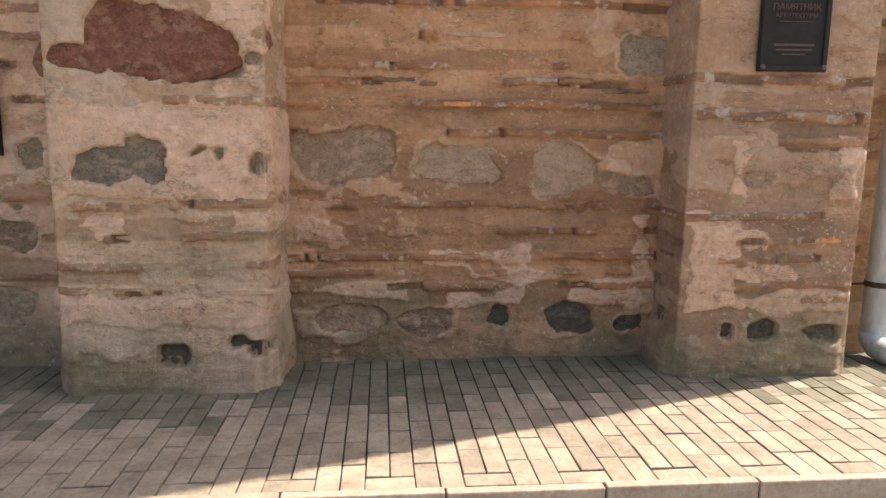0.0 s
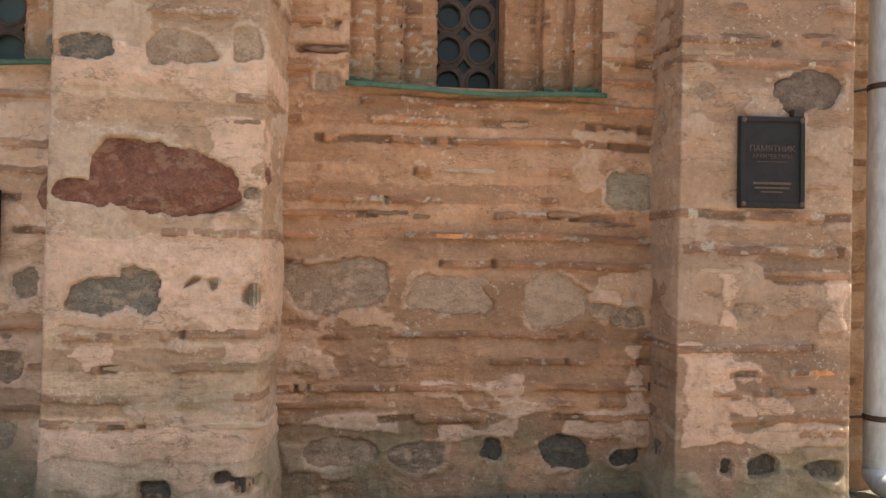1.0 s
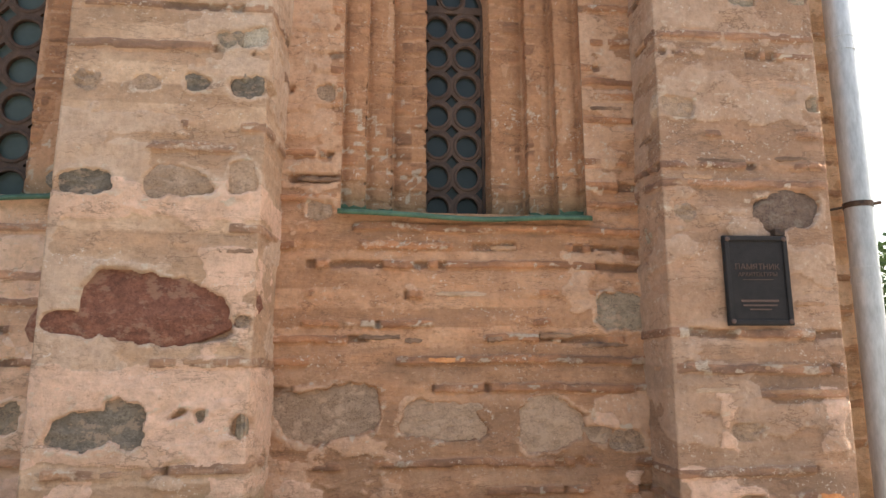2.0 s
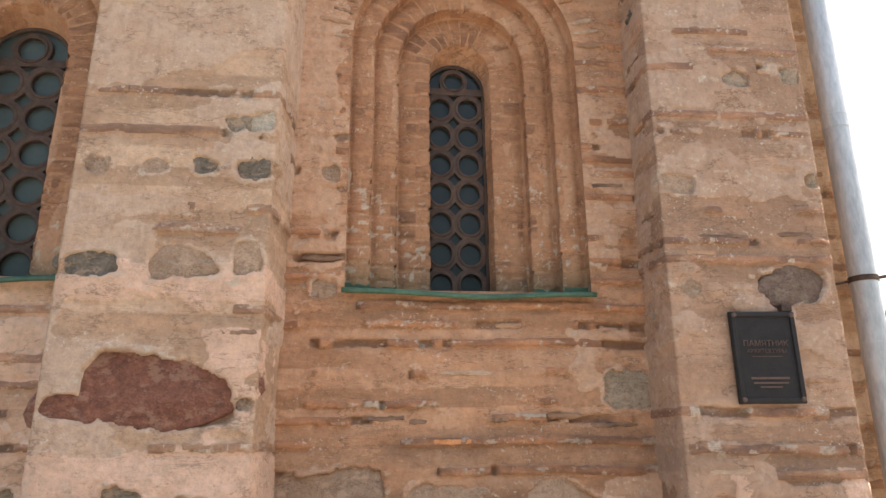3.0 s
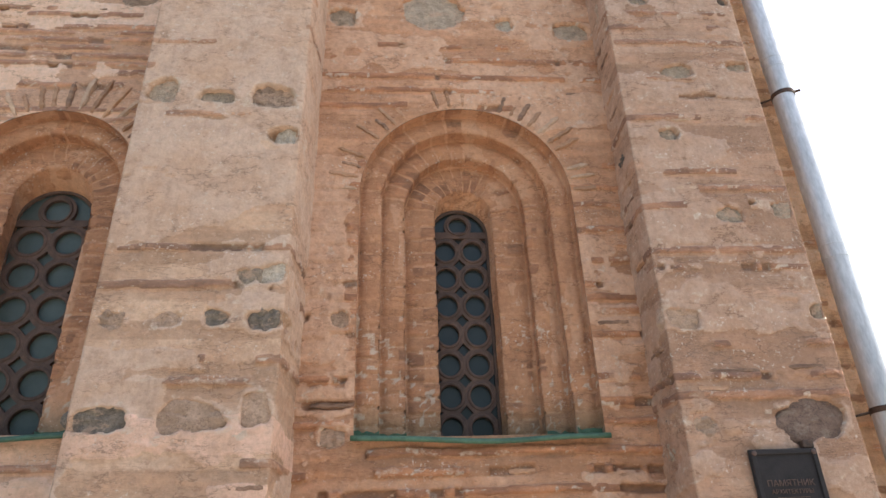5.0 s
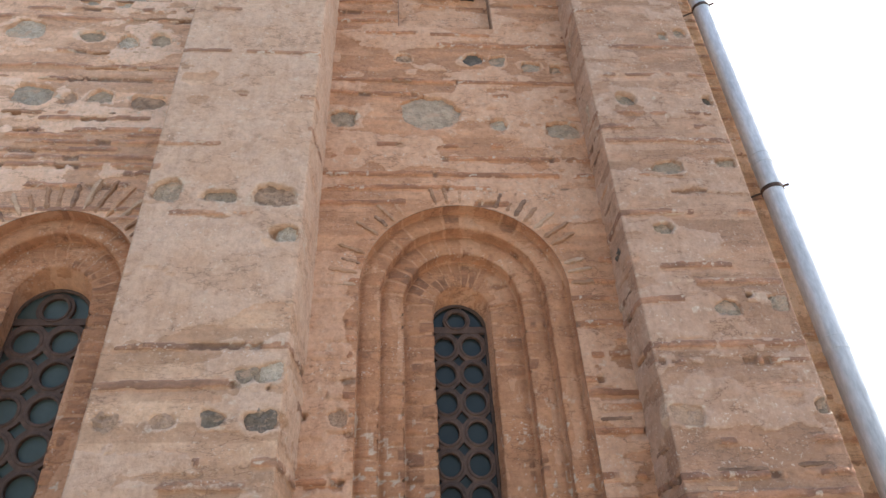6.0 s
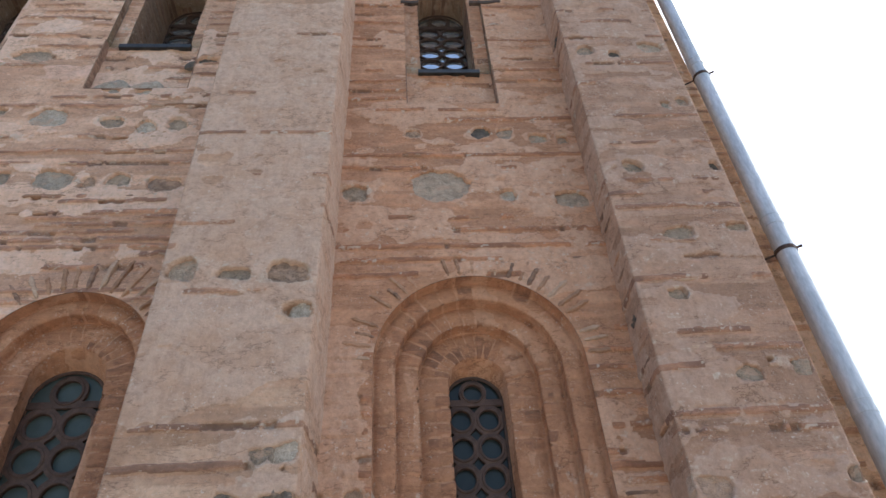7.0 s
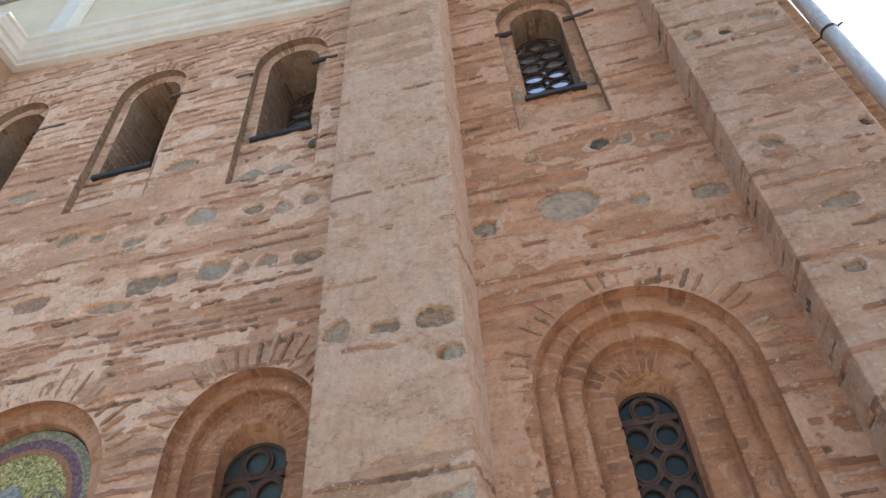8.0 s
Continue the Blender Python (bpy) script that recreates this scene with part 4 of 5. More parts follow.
def lay_bricks(parent, courses, x0, x1, y_at, surface, u_of, seed, share, holes=(), stones=(), limit=260, z_max=99, pale=0.25):
    """Thin bricks that stand bare in the courses."""
    rnd = random.Random(seed)
    made = 0
    for zc in courses:
        if zc > z_max:
            continue
        x = x0 + rnd.uniform(0, 0.3)
        while x < x1 - 0.12 and made < limit:
            ln = rnd.uniform(0.18, 0.40)
            cx = x + ln / 2
            x += ln + rnd.uniform(0.01, 0.03)
            ok = rnd.random() < share and cx + ln / 2 < x1
            ok = ok and all(float(f(np.array(cx), np.array(zc))) > ln / 2 + 0.03 for f in holes)
            ok = ok and all(abs(cx - s[0]) > s[2] + ln / 2 + 0.02 or abs(zc - s[1]) > s[3] + 0.03 for s in stones)
            if not ok:
                continue
            rel, _, _ = surface(np.array([[cx]]), np.array([[zc]]), np.array([[u_of(cx)]]))
            k = rnd.random()
            kind = BRICKS_PALE if k < pale else BRICKS_DARK if k > 0.93 else BRICKS
            m = Matrix.Translation((cx, y_at(cx) - float(rel[0, 0]) + 0.026 + rnd.uniform(-0.004, 0.005), zc + rnd.uniform(-0.006, 0.006))) @ Matrix.Rotation(rnd.uniform(-0.02, 0.02), 4, "Y") @ Matrix.Diagonal((ln, 1, rnd.uniform(0.75, 1.1), 1))
            piece("brick", rnd.choice(kind), m, parent)
            made += 1


# main window of the bay and its twin to the west
def arch_window(tag, cx, seed, steps, zb, zs, off, rows, glass):
    me = surround("window_surround", cx, steps, zb, zs, MAT_ARCH, seed, "", True, 0.11)
    ob = tagged(new("window_surround_" + tag, me), "stepped orange brick surround of a round-headed window", "window surround", "", "structure")
    hw, y = steps[-1]
    lattice_window("window_" + tag, cx + off, hw, zb + 0.026, zs - 0.115, y - 0.02, "dark round-headed window with a brown lattice of round holes", rows, False, glass)
    return ob


arch_1 = arch_window("1", WIN_X, 200, STEPS, SILL, SPRING, -0.03, 7, MAT_GLASS)
arch_2 = arch_window("2", WEST_WIN_X, 230, WEST_STEPS, SILL + 0.05, WEST_SPRING, -0.03, 6, MAT_GLASS_SKY)


def sill_sheet(tag, x0, x1, z, label):
    """Bent green sheet over a window sill, with a drip edge that sags."""
    prof = [(-0.055, -0.034), (-0.060, -0.012), (-0.045, 0.0), (0.05, 0.012), (0.2, 0.03), (0.44, 0.06)]
    n = 26
    vs, fs = [], []
    for i in range(n):
        f = i / (n - 1)
        sag = -0.018 * math.sin(math.pi * f) + 0.006 * math.sin(9 * f) - 0.012 * f
        for j, (y, dz) in enumerate(prof):
            vs.append((x0 + (x1 - x0) * f, y + (0.006 * math.sin(13 * f) if j < 3 else 0), z + dz + sag))
    k = len(prof)
    for i in range(n - 1):
        for j in range(k - 1):
            fs.append((i * k + j, (i + 1) * k + j, (i + 1) * k + j + 1, i * k + j + 1))
    ob = new("window_sill_" + tag, mesh_of("window_sill", vs, fs, MAT_GREEN, True))
    md = ob.modifiers.new("thickness", "SOLIDIFY")
    md.thickness = 0.005
    return tagged(ob, label, "window sill", "", "structure")


def sill_upstands(tag, cx, steps, z):
    """Crumpled green flashing dressed up against the steps of the jambs."""
    r = random.Random(len(tag) + int(z * 10))
    for sx in (-1, 1):
        for (r0, y0), (r1, y1) in zip(steps[1:-2:2], steps[2:-1:2]):
            n, vs, fs = 7, [], []
            a, b = cx + sx * r0, cx + sx * r1
            for i in range(n):
                f = i / (n - 1)
                h = r.uniform(0.012, 0.035)
                vs += [(a + (b - a) * f, y0 - 0.03 + r.uniform(-0.004, 0.004), z + 0.01), (a + (b - a) * f, y0 - 0.036 + r.uniform(-0.006, 0.004), z + 0.02 + h)]
            fs = [(2 * i, 2 * i + 2, 2 * i + 3, 2 * i + 1) for i in range(n - 1)]
            ob = new("sill_flashing", mesh_of("sill_flashing", vs, fs, MAT_GREEN))
            md = ob.modifiers.new("thickness", "SOLIDIFY")
            md.thickness = 0.004
            ob.parent = SILLS[tag]
    return None


SILLS = {}
SILLS["1"] = sill_sheet("1", 0.365, 1.875, 2.345, "green painted sheet metal sill with a sagging drip edge")
SILLS["2"] = sill_sheet("2", WEST_WIN_X - 0.63, WEST_WIN_X + 0.66, 2.40, "green painted sheet metal sill, worn along the edge")

sill_upstands("1", WIN_X, STEPS, 2.345)
sill_upstands("2", WEST_WIN_X, WEST_STEPS, 2.40)


# upper windows in shallow arched panels
def upper_window(tag, cx, phw, foot, ohw, sill, spring, seed, bay_mat, depth):
    me = surround("panel_ring", cx, [(phw, 0.097), (ohw, 0.10)], sill, spring, bay_mat, seed, "")
    ob = tagged(new("window_surround_" + tag, me), "arched plastered panel round an upper window", "window surround", "", "structure")
    # reveals take the plaster that has the recess shade in its colour
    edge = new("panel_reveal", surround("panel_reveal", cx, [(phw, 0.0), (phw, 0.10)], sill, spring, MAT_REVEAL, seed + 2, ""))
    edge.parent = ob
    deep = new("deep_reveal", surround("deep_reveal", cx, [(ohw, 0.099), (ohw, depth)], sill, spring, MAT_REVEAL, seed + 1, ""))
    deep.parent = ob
    # apron of the panel below the sill
    ap = masonry_surface(courses_between(foot + 0.1, sill, seed, 0.16), [], seed + 5, 0.08, 0.0, 0.8)
    apron = sheet("panel_apron_" + tag, [(cx - phw, 0.098), (cx + phw, 0.098)], [(cx - phw, 0.098), (cx + phw, 0.098)], foot, sill, 0.02, 0.016, ap, bay_mat, label="plastered apron of an arched wall panel", category="wall panel")
    bm = bmesh.new()
    box(bm, cx - phw - 0.01, cx - phw, -0.005, 0.11, foot, sill + 0.01)
    box(bm, cx + phw, cx + phw + 0.01, -0.005, 0.11, foot, sill + 0.01)
    box(bm, cx - phw, cx + phw, 0.0, 0.10, foot - 0.012, foot)
    # dark brick colour carries the reveal's shade on below the sill
    part("panel_edge", bm, MAT_BRICK_DARK, apron)
    bm = bmesh.new()
    box(bm, cx - ohw - 0.03, cx + ohw + 0.03, 0.04, depth, sill - 0.062, sill, 0.006)
    tagged(part("window_sill_" + tag, bm, MAT_SHEET), "dark sheet metal sill below the upper window", "window sill", "", "structure")
    lattice_window("window_" + tag, cx, ohw, sill + 0.0, spring, depth - 0.05, "deep-set upper window with ringed mirroring panes", 7, True, MAT_COATED)
    return ob


for i, (q, sd) in enumerate(zip(UPPER, (300, 320, 340, 360))):
    upper_window(str(i + 3), *q, sd, MAT_BAY if i == 0 else MAT_WEST, 0.55 if i == 0 else 0.80)


# ---------------------------------------------------------------- mosaic niche
def mosaic_niche(cx, seed):
    prof = [(0.88, 0.0), (0.88, 0.07), (0.73, 0.09), (0.71, 0.19)]
    me = surround("niche_reveal", cx, prof, SILL, MOSAIC_SPRING, MAT_ARCH, seed, "")
    tagged(new("niche_surround", me), "round-headed brick niche framing a mosaic", "niche", "", "structure")
    m = thing("mosaic_panel", "gold and green glass mosaic with a maroon border band", "mosaic")

    def band(name, r0, r1, y, mat, lab):
        bm = bmesh.new()
        n, vs = 40, []
        for i in range(n + 1):
            a = math.pi * i / n
            vs.append((cx - math.cos(a) * r0, MOSAIC_SPRING + math.sin(a) * r0, cx - math.cos(a) * r1, MOSAIC_SPRING + math.sin(a) * r1))
        vs = [(cx - r0, SILL, cx - r1, SILL)] + vs + [(cx + r0, SILL, cx + r1, SILL)]
        fr = [(bm.verts.new((a, y, b)), bm.verts.new((c, y, d)), bm.verts.new((a, y + 0.03, b)), bm.verts.new((c, y + 0.03, d))) for a, b, c, d in vs]
        for p, q in zip(fr[:-1], fr[1:]):
            bm.faces.new((p[0], q[0], q[1], p[1]))
            bm.faces.new((p[1], q[1], q[3], p[3]))
            bm.faces.new((p[2], p[3], q[3], q[2]))
            bm.faces.new((p[0], p[2], q[2], q[0]))
        return part(name, bm, mat, m, lab)

    def tesserae(name, stops, rough=0.3):
        mt, N, L, b = material(name, rough, 0.25)
        tc, v = N.new("ShaderNodeTexCoord"), N.new("ShaderNodeTexVoronoi")
        L.new(tc.outputs["Object"], v.inputs["Vector"])
        v.inputs["Scale"].default_value = 62
        sp = N.new("ShaderNodeSeparateColor")
        L.new(v.outputs["Color"], sp.inputs[0])
        L.new(ramp(N, L, sp.outputs[0], stops), b.inputs["Base Color"])
        bump(N, L, b, v.outputs["Distance"], 0.8, 0.004)
        return mt

    gold = tesserae("mosaic_gold", [(0.0, (0.10, 0.08, 0.025)), (0.45, (0.33, 0.27, 0.065)), (0.8, (0.46, 0.39, 0.11)), (1.0, (0.62, 0.55, 0.32))])
    olive = tesserae("mosaic_olive", [(0.0, (0.15, 0.13, 0.075)), (0.6, (0.27, 0.235, 0.125)), (1.0, (0.39, 0.34, 0.2))])
    maroon = tesserae("mosaic_maroon", [(0.0, (0.11, 0.05, 0.065)), (0.7, (0.19, 0.09, 0.10)), (1.0, (0.28, 0.16, 0.13))])
    rust = tesserae("mosaic_rust", [(0.0, (0.26, 0.10, 0.03)), (1.0, (0.38, 0.18, 0.07))])
    grey = tesserae("mosaic_grey", [(0.0, (0.16, 0.15, 0.13)), (1.0, (0.36, 0.34, 0.30))])
    band("outer_band", 0.70, 0.62, 0.165, olive, "olive outer band")
    band("border_band", 0.62, 0.54, 0.168, maroon, "maroon border band")
    band("inner_band", 0.54, 0.49, 0.166, rust, "rust inner band")
    bm = bmesh.new()
    n = 36
    ol = [(cx - 0.49, SILL), (cx + 0.49, SILL)] + [(cx + 0.49 * math.cos(math.pi * i / n), MOSAIC_SPRING + 0.49 * math.sin(math.pi * i / n)) for i in range(n + 1)]
    bm.faces.new([bm.verts.new((a, 0.17, b)) for a, b in ol])
    ex = bmesh.ops.extrude_face_region(bm, geom=bm.faces[:])
    for v in ex["geom"]:
        if isinstance(v, bmesh.types.BMVert):
            v.co.y += 0.03
    part("field", bm, gold, m, "gold and yellow-green tesserae field")
    # plain shapes: a tall rounded form and a ring beside it
    bm = bmesh.new()
    bmesh.ops.create_uvsphere(bm, u_segments=20, v_segments=12, radius=1, matrix=Matrix.Translation((cx - 0.03, 0.17, MOSAIC_SPRING - 0.38)) @ Matrix.Diagonal((0.24, 0.012, 0.62, 1)))
    part("rounded_form", bm, grey, m, "plain grey mosaic form")
    bm = bmesh.new()
    n = 24
    for i in range(n):
        a, b2 = 2 * math.pi * i / n, 2 * math.pi * (i + 1) / n
        tube(bm, (cx + 0.33 + 0.12 * math.cos(a), 0.165, MOSAIC_SPRING + 0.02 + 0.12 * math.sin(a)), (cx + 0.33 + 0.12 * math.cos(b2), 0.165, MOSAIC_SPRING + 0.02 + 0.12 * math.sin(b2)), 0.012, 6)
    part("ring", bm, grey, m, "grey mosaic ring")


mosaic_niche(MOSAIC_X, 260)


# ---------------------------------------------------------------- tie bars of the upper arches
MAT_TIE = grainy("weathered_oak_tie", (0.045, 0.030, 0.022), (0.11, 0.072, 0.053), 14, 0.85, 0.5, per_piece=0.15)


def tie_bar(x0, x1, z, drop):
    """A hand-hewn bar, slightly bent."""
    n, vs, fs = 9, [], []
    for i in range(n):
        f = i / (n - 1)
        zc = z + drop * f + 0.008 * math.sin(7 * f + x0)
        h = 0.027 + 0.005 * math.sin(11 * f + x1)
        vs += [(x0 + (x1 - x0) * f, y, zc + dz) for y, dz in ((-0.010, -h), (-0.014, h * 0.6), (-0.008, h), (0.03, h), (0.03, -h))]
    for i in range(n - 1):
        fs += [(i * 5 + j, i * 5 + (j + 1) % 5, (i + 1) * 5 + (j + 1) % 5, (i + 1) * 5 + j) for j in range(5)]
    fs += [(4, 3, 2, 1, 0), tuple((n - 1) * 5 + j for j in range(5))]
    return tagged(new("tie_bar", mesh_of("tie_bar", vs, fs, MAT_TIE)), "dark weathered tie bar let into the wall", "tie bar", "tie bars of the upper arches")


tie_bar(-3.52, -2.40, 9.22, 0.05)
tie_bar(-1.62, -1.28, 9.2, 0.0)
tie_bar(-4.62, -4.36, 9.22, 0.0)
tie_bar(-5.50, -4.98, 9.2, 0.0)
tie_bar(0.64, 0.84, 8.72, 0.0)
tie_bar(1.42, 1.78, 8.72, 0.03)


# ---------------------------------------------------------------- downpipe
PIPE_Y, PIPE_R = -0.11, 0.079
pipe = thing("downpipe", "galvanised steel downpipe held off the wall by iron straps", "downpipe")


def pipe_run(z0, z1, x0, x1, r=PIPE_R):
    bm = bmesh.new()
    tube(bm, (x0, PIPE_Y, z0), (x1, PIPE_Y, z1), r, 28, False)
    ob = part("pipe_length", bm, MAT_ZINC, pipe)
    for f in ob.data.polygons:
        f.use_smooth = len(f.vertices) == 4
    bm = bmesh.new()
    tube(bm, (x0, PIPE_Y, z0 - 0.015), (x0, PIPE_Y, z0 + 0.02), r + 0.004, 28)
    tube(bm, (x0, PIPE_Y, z0 + 0.075), (x0, PIPE_Y, z0 + 0.085), r + 0.003, 28)
    return part("seam", bm, MAT_ZINC, pipe)


zs_ = [0.14, 0.40, 1.95, 3.45, 5.1, 7.3, TOP + 0.3]
xs = [float(np.interp(z, (0, 2.5, 4.9, 7.2, 8.6, 11.5), (3.53, 3.553, 3.578, 3.615, 3.646, 3.70))) for z in zs_]
for i in range(len(xs) - 1):
    pipe_run(zs_[i], zs_[i + 1], xs[i], xs[i + 1])
for z in (0.46, 2.42, 4.83, 7.12, 9.4):
    x = float(np.interp(z, zs_, xs))
    bm = bmesh.new()
    tube(bm, (x, PIPE_Y, z - 0.017), (x, PIPE_Y, z + 0.017), PIPE_R + 0.006, 28)
    tube(bm, (x - 0.05, PIPE_Y + 0.02, z), (x - 0.24, 0.0, z - 0.03), 0.008, 8)
    tube(bm, (x + 0.05, PIPE_Y - 0.05, z), (x + 0.10, PIPE_Y - 0.07, z + 0.006), 0.011, 8)
    part("strap", bm, MAT_IRON, pipe, "dark iron strap with its wall spike")
# shoe that turns the water out over the paving
bm = bmesh.new()
shoe = [Vector((3.515, PIPE_Y, 0.16)), Vector((3.515, PIPE_Y - 0.012, 0.10)), Vector((3.52, PIPE_Y - 0.06, 0.045)), Vector((3.53, PIPE_Y - 0.15, 0.02)), Vector((3.54, PIPE_Y - 0.24, -0.0 + 0.012))]
rings_ = []
for i, c in enumerate(shoe):
    d = (shoe[min(i + 1, 4)] - shoe[max(i - 1, 0)]).normalized()
    e1 = d.cross(Vector((1, 0, 0))).normalized()
    e2 = d.cross(e1)
    rings_.append([bm.verts.new(c + Vector((0, 0, 0.07)) * (i / 4) + (e1 * math.cos(a) + e2 * math.sin(a)) * (PIPE_R * 0.95)) for a in [2 * math.pi * k / 24 for k in range(24)]])
for p, q in zip(rings_[:-1], rings_[1:]):
    for k in range(24):
        bm.faces.new((p[k], p[(k + 1) % 24], q[(k + 1) % 24], q[k]))
ob = part("shoe", bm, MAT_ZINC, pipe, "bent zinc outlet shoe")
md = ob.modifiers.new("thickness", "SOLIDIFY")
md.thickness = 0.003
for f in ob.data.polygons:
    f.use_smooth = True


# ---------------------------------------------------------------- plaques
def plaque_y(x):
    return -0.35 - 0.02 * (x - 2.17) / 0.98


def letters(text, size, x, y, z, parent, mat, turn=0.0):
    cu = bpy.data.curves.new("letters", "FONT")
    cu.body, cu.size, cu.align_x, cu.align_y, cu.extrude = text, size, "CENTER", "CENTER", 0.0025
    tmp = bpy.data.objects.new("letters", cu)
    scene.collection.objects.link(tmp)
    bpy.context.view_layer.update()
    me = bpy.data.meshes.new_from_object(tmp.evaluated_get(bpy.context.evaluated_depsgraph_get()))
    bpy.data.objects.remove(tmp)
    me.materials.clear()
    me.materials.append(mat)
    ob = new("lettering", me)
    ob.parent = parent
    ob.matrix_basis = pose(x, y, z, 90, 0, 0)
    return ob


def plaque(x0, x1, z0, z1, y, turn, label, words):
    p = thing("wall_plaque", label, "plaque")
    cx, cz, w, h = (x0 + x1) / 2, (z0 + z1) / 2, x1 - x0, z1 - z0
    bm = bmesh.new()
    box(bm, -w / 2, w / 2, -0.022, 0.0, -h / 2, h / 2, 0.004)
    part("plate", bm, MAT_PLAQUE, p)
    bm = bmesh.new()
    b = 0.030
    for a in ((-w / 2 + 0.004, w / 2 - 0.004, h / 2 - b, h / 2 - 0.004), (-w / 2 + 0.004, w / 2 - 0.004, -h / 2 + 0.004, -h / 2 + b), (-w / 2 + 0.004, -w / 2 + b, -h / 2 + b, h / 2 - b), (w / 2 - b, w / 2 - 0.004, -h / 2 + b, h / 2 - b)):
        box(bm, a[0], a[1], -0.032, -0.021, a[2], a[3], 0.004)
    part("rim", bm, MAT_PLAQUE, p, "raised moulded rim")
    for sx in (-1, 1):
        for sz in (-1, 1):
            bm = bmesh.new()
            bmesh.ops.create_uvsphere(bm, u_segments=14, v_segments=8, radius=0.014, matrix=Matrix.Translation((sx * (w / 2 - 0.022), -0.034, sz * (h / 2 - 0.022))) @ Matrix.Diagonal((1, 0.5, 1, 1)))
            part("rosette", bm, MAT_LETTER, p, "worn corner rosette")
    if words:
        letters(words[0], 0.044, 0, -0.0235, 0.072, p, MAT_LETTER)
        letters(words[1], 0.030, 0, -0.0235, 0.030, p, MAT_LETTER)
        for z, l, t in ((0.002, 0.17, 0.003), (-0.115, 0.21, 0.012), (-0.140, 0.19, 0.009), (-0.162, 0.12, 0.007)):
            bm = bmesh.new()
            box(bm, -l / 2, l / 2, -0.0255, -0.0215, z - t / 2, z + t / 2)
            part("line", bm, MAT_LETTER, p)
    p.matrix_basis = pose(cx, y, cz, 0, 0, turn)
    return p


plaque(2.502, 2.868, 1.655, 2.155, plaque_y(2.685) - 0.012, -3.5, "dark cast metal memorial plaque with raised Cyrillic lettering", ("ПАМЯТНИК", "АРХИТЕКТУРЫ"))
plaque(-1.86, -1.455, 1.17, 1.68, -0.016, 0.0, "dark cast metal plaque on the plastered wall", None)
bm = bmesh.new()
box(bm, -0.03, 0.03, -0.045, 0.0, -0.02, 0.02, 0.004)
hook = part("wall_hook", bm, MAT_IRON)
hook.location = (2.83, plaque_y(2.83), 2.175)
tagged(hook, "small dark iron cramp above the plaque", "cramp")


# ---------------------------------------------------------------- cornice and the storey above
def cornice_z(x):
    return 11.16 - 0.137 * (x + 6.58)


def cornice():
    prof = [(0.03, 0.0), (-0.10, 0.0), (-0.11, 0.05), (-0.15, 0.055), (-0.16, 0.17), (-0.22, 0.18), (-0.235, 0.21), (-0.27, 0.25), (-0.28, 0.31), (-0.33, 0.33), (-0.34, 0.37), (0.03, 0.44)]
    k = len(prof)
    vs, fs = [], []
    for x in (-6.60, -0.98):
        vs += [(x, y, cornice_z(x) + z) for y, z in prof]
    # returns towards the viewer on a shallow projection at its west end
    vs = [(-6.60 + min(0, y) * -1.0, -0.75, cornice_z(-6.60) + z) for y, z in prof] + [(-6.60 - y, y, cornice_z(-6.60) + z) for y, z in prof] + vs[k:]
    for a in range(2):
        fs += [(a * k + j, (a + 1) * k + j, (a + 1) * k + (j + 1) % k, a * k + (j + 1) % k) for j in range(k)]
    fs += [tuple(range(k)), tuple(range(2 * k, 3 * k))[::-1]]
    ob = new("cornice", mesh_of("cornice", vs, fs, MAT_WHITE))
    return tagged(ob, "white painted moulded cornice under the pale storey", "cornice", "", "structure")


cornice()
bm = bmesh.new()
box(bm, -9.0, 4.0, 0.06, 0.5, TOP - 0.1, 14.5)
tagged(part("wall_upper_storey", bm, MAT_YELLOW), "smooth pale yellow stucco storey above the cornice", "wall", "", "structure")
bm = bmesh.new()
box(bm, -6.35, -6.0, -0.12, 0.06, 11.3, 14.5, 0.01)
box(bm, -6.42, -5.93, -0.16, 0.06, 11.42, 11.60, 0.02)
tagged(part("wall_upper_pilaster", bm, MAT_WHITE), "pale stucco pilaster on the upper storey", "pilaster", "", "structure")
bm = bmesh.new()
box(bm, -9.2, -6.62, -0.75, 0.5, -0.02, 11.6)
tagged(part("wall_west_projection", bm, MAT_BRICK_PALE), "salmon plastered projecting wall at the west", "wall", "", "structure")

# the body of the church behind its skin: closes the place and throws the shade
bm = bmesh.new()
box(bm, 3.2, 3.57, 0.04, 9.0, -0.02, 14.5)
tagged(part("wall_east", bm, MAT_INSIDE), "plastered end wall of the church", "wall", "", "structure")
bm = bmesh.new()
box(bm, -9.2, 3.57, 9.0, 9.4, -0.02, 14.5)
tagged(part("wall_north", bm, MAT_INSIDE), "plastered far wall of the church", "wall", "", "structure")
bm = bmesh.new()
box(bm, -9.5, -9.2, -0.75, 9.4, -0.02, 14.5)
tagged(part("wall_far_west", bm, MAT_INSIDE), "plastered west wall of the church", "wall", "", "structure")
bm = bmesh.new()
box(bm, -9.5, 3.75, 0.0, 9.4, 14.5, 14.8)
tagged(part("ceiling", bm, MAT_INSIDE), "plain slab closing the church above", "ceiling", "", "structure")
bm = bmesh.new()
box(bm, -9.2, 3.2, 0.95, 1.02, -0.02, 14.5)
tagged(part("wall_inner", bm, MAT_INSIDE), "plastered inner leaf of the church wall", "wall", "", "structure")

# ---------------------------------------------------------------- stones and bare bricks in the walls
right_y = plaque_y
set_stones(wall_bay, BAY_STONES + BAY_STONES_HIGH, lambda x: 0.0, 1)
set_stones(wall_pilaster_west, LEFT_STONES + LEFT_STONES_HIGH, lambda x: -0.44, 2, -0.04)
set_stones(wall_pilaster_east, RIGHT_STONES + RIGHT_STONES_HIGH, right_y, 3, 3.13)
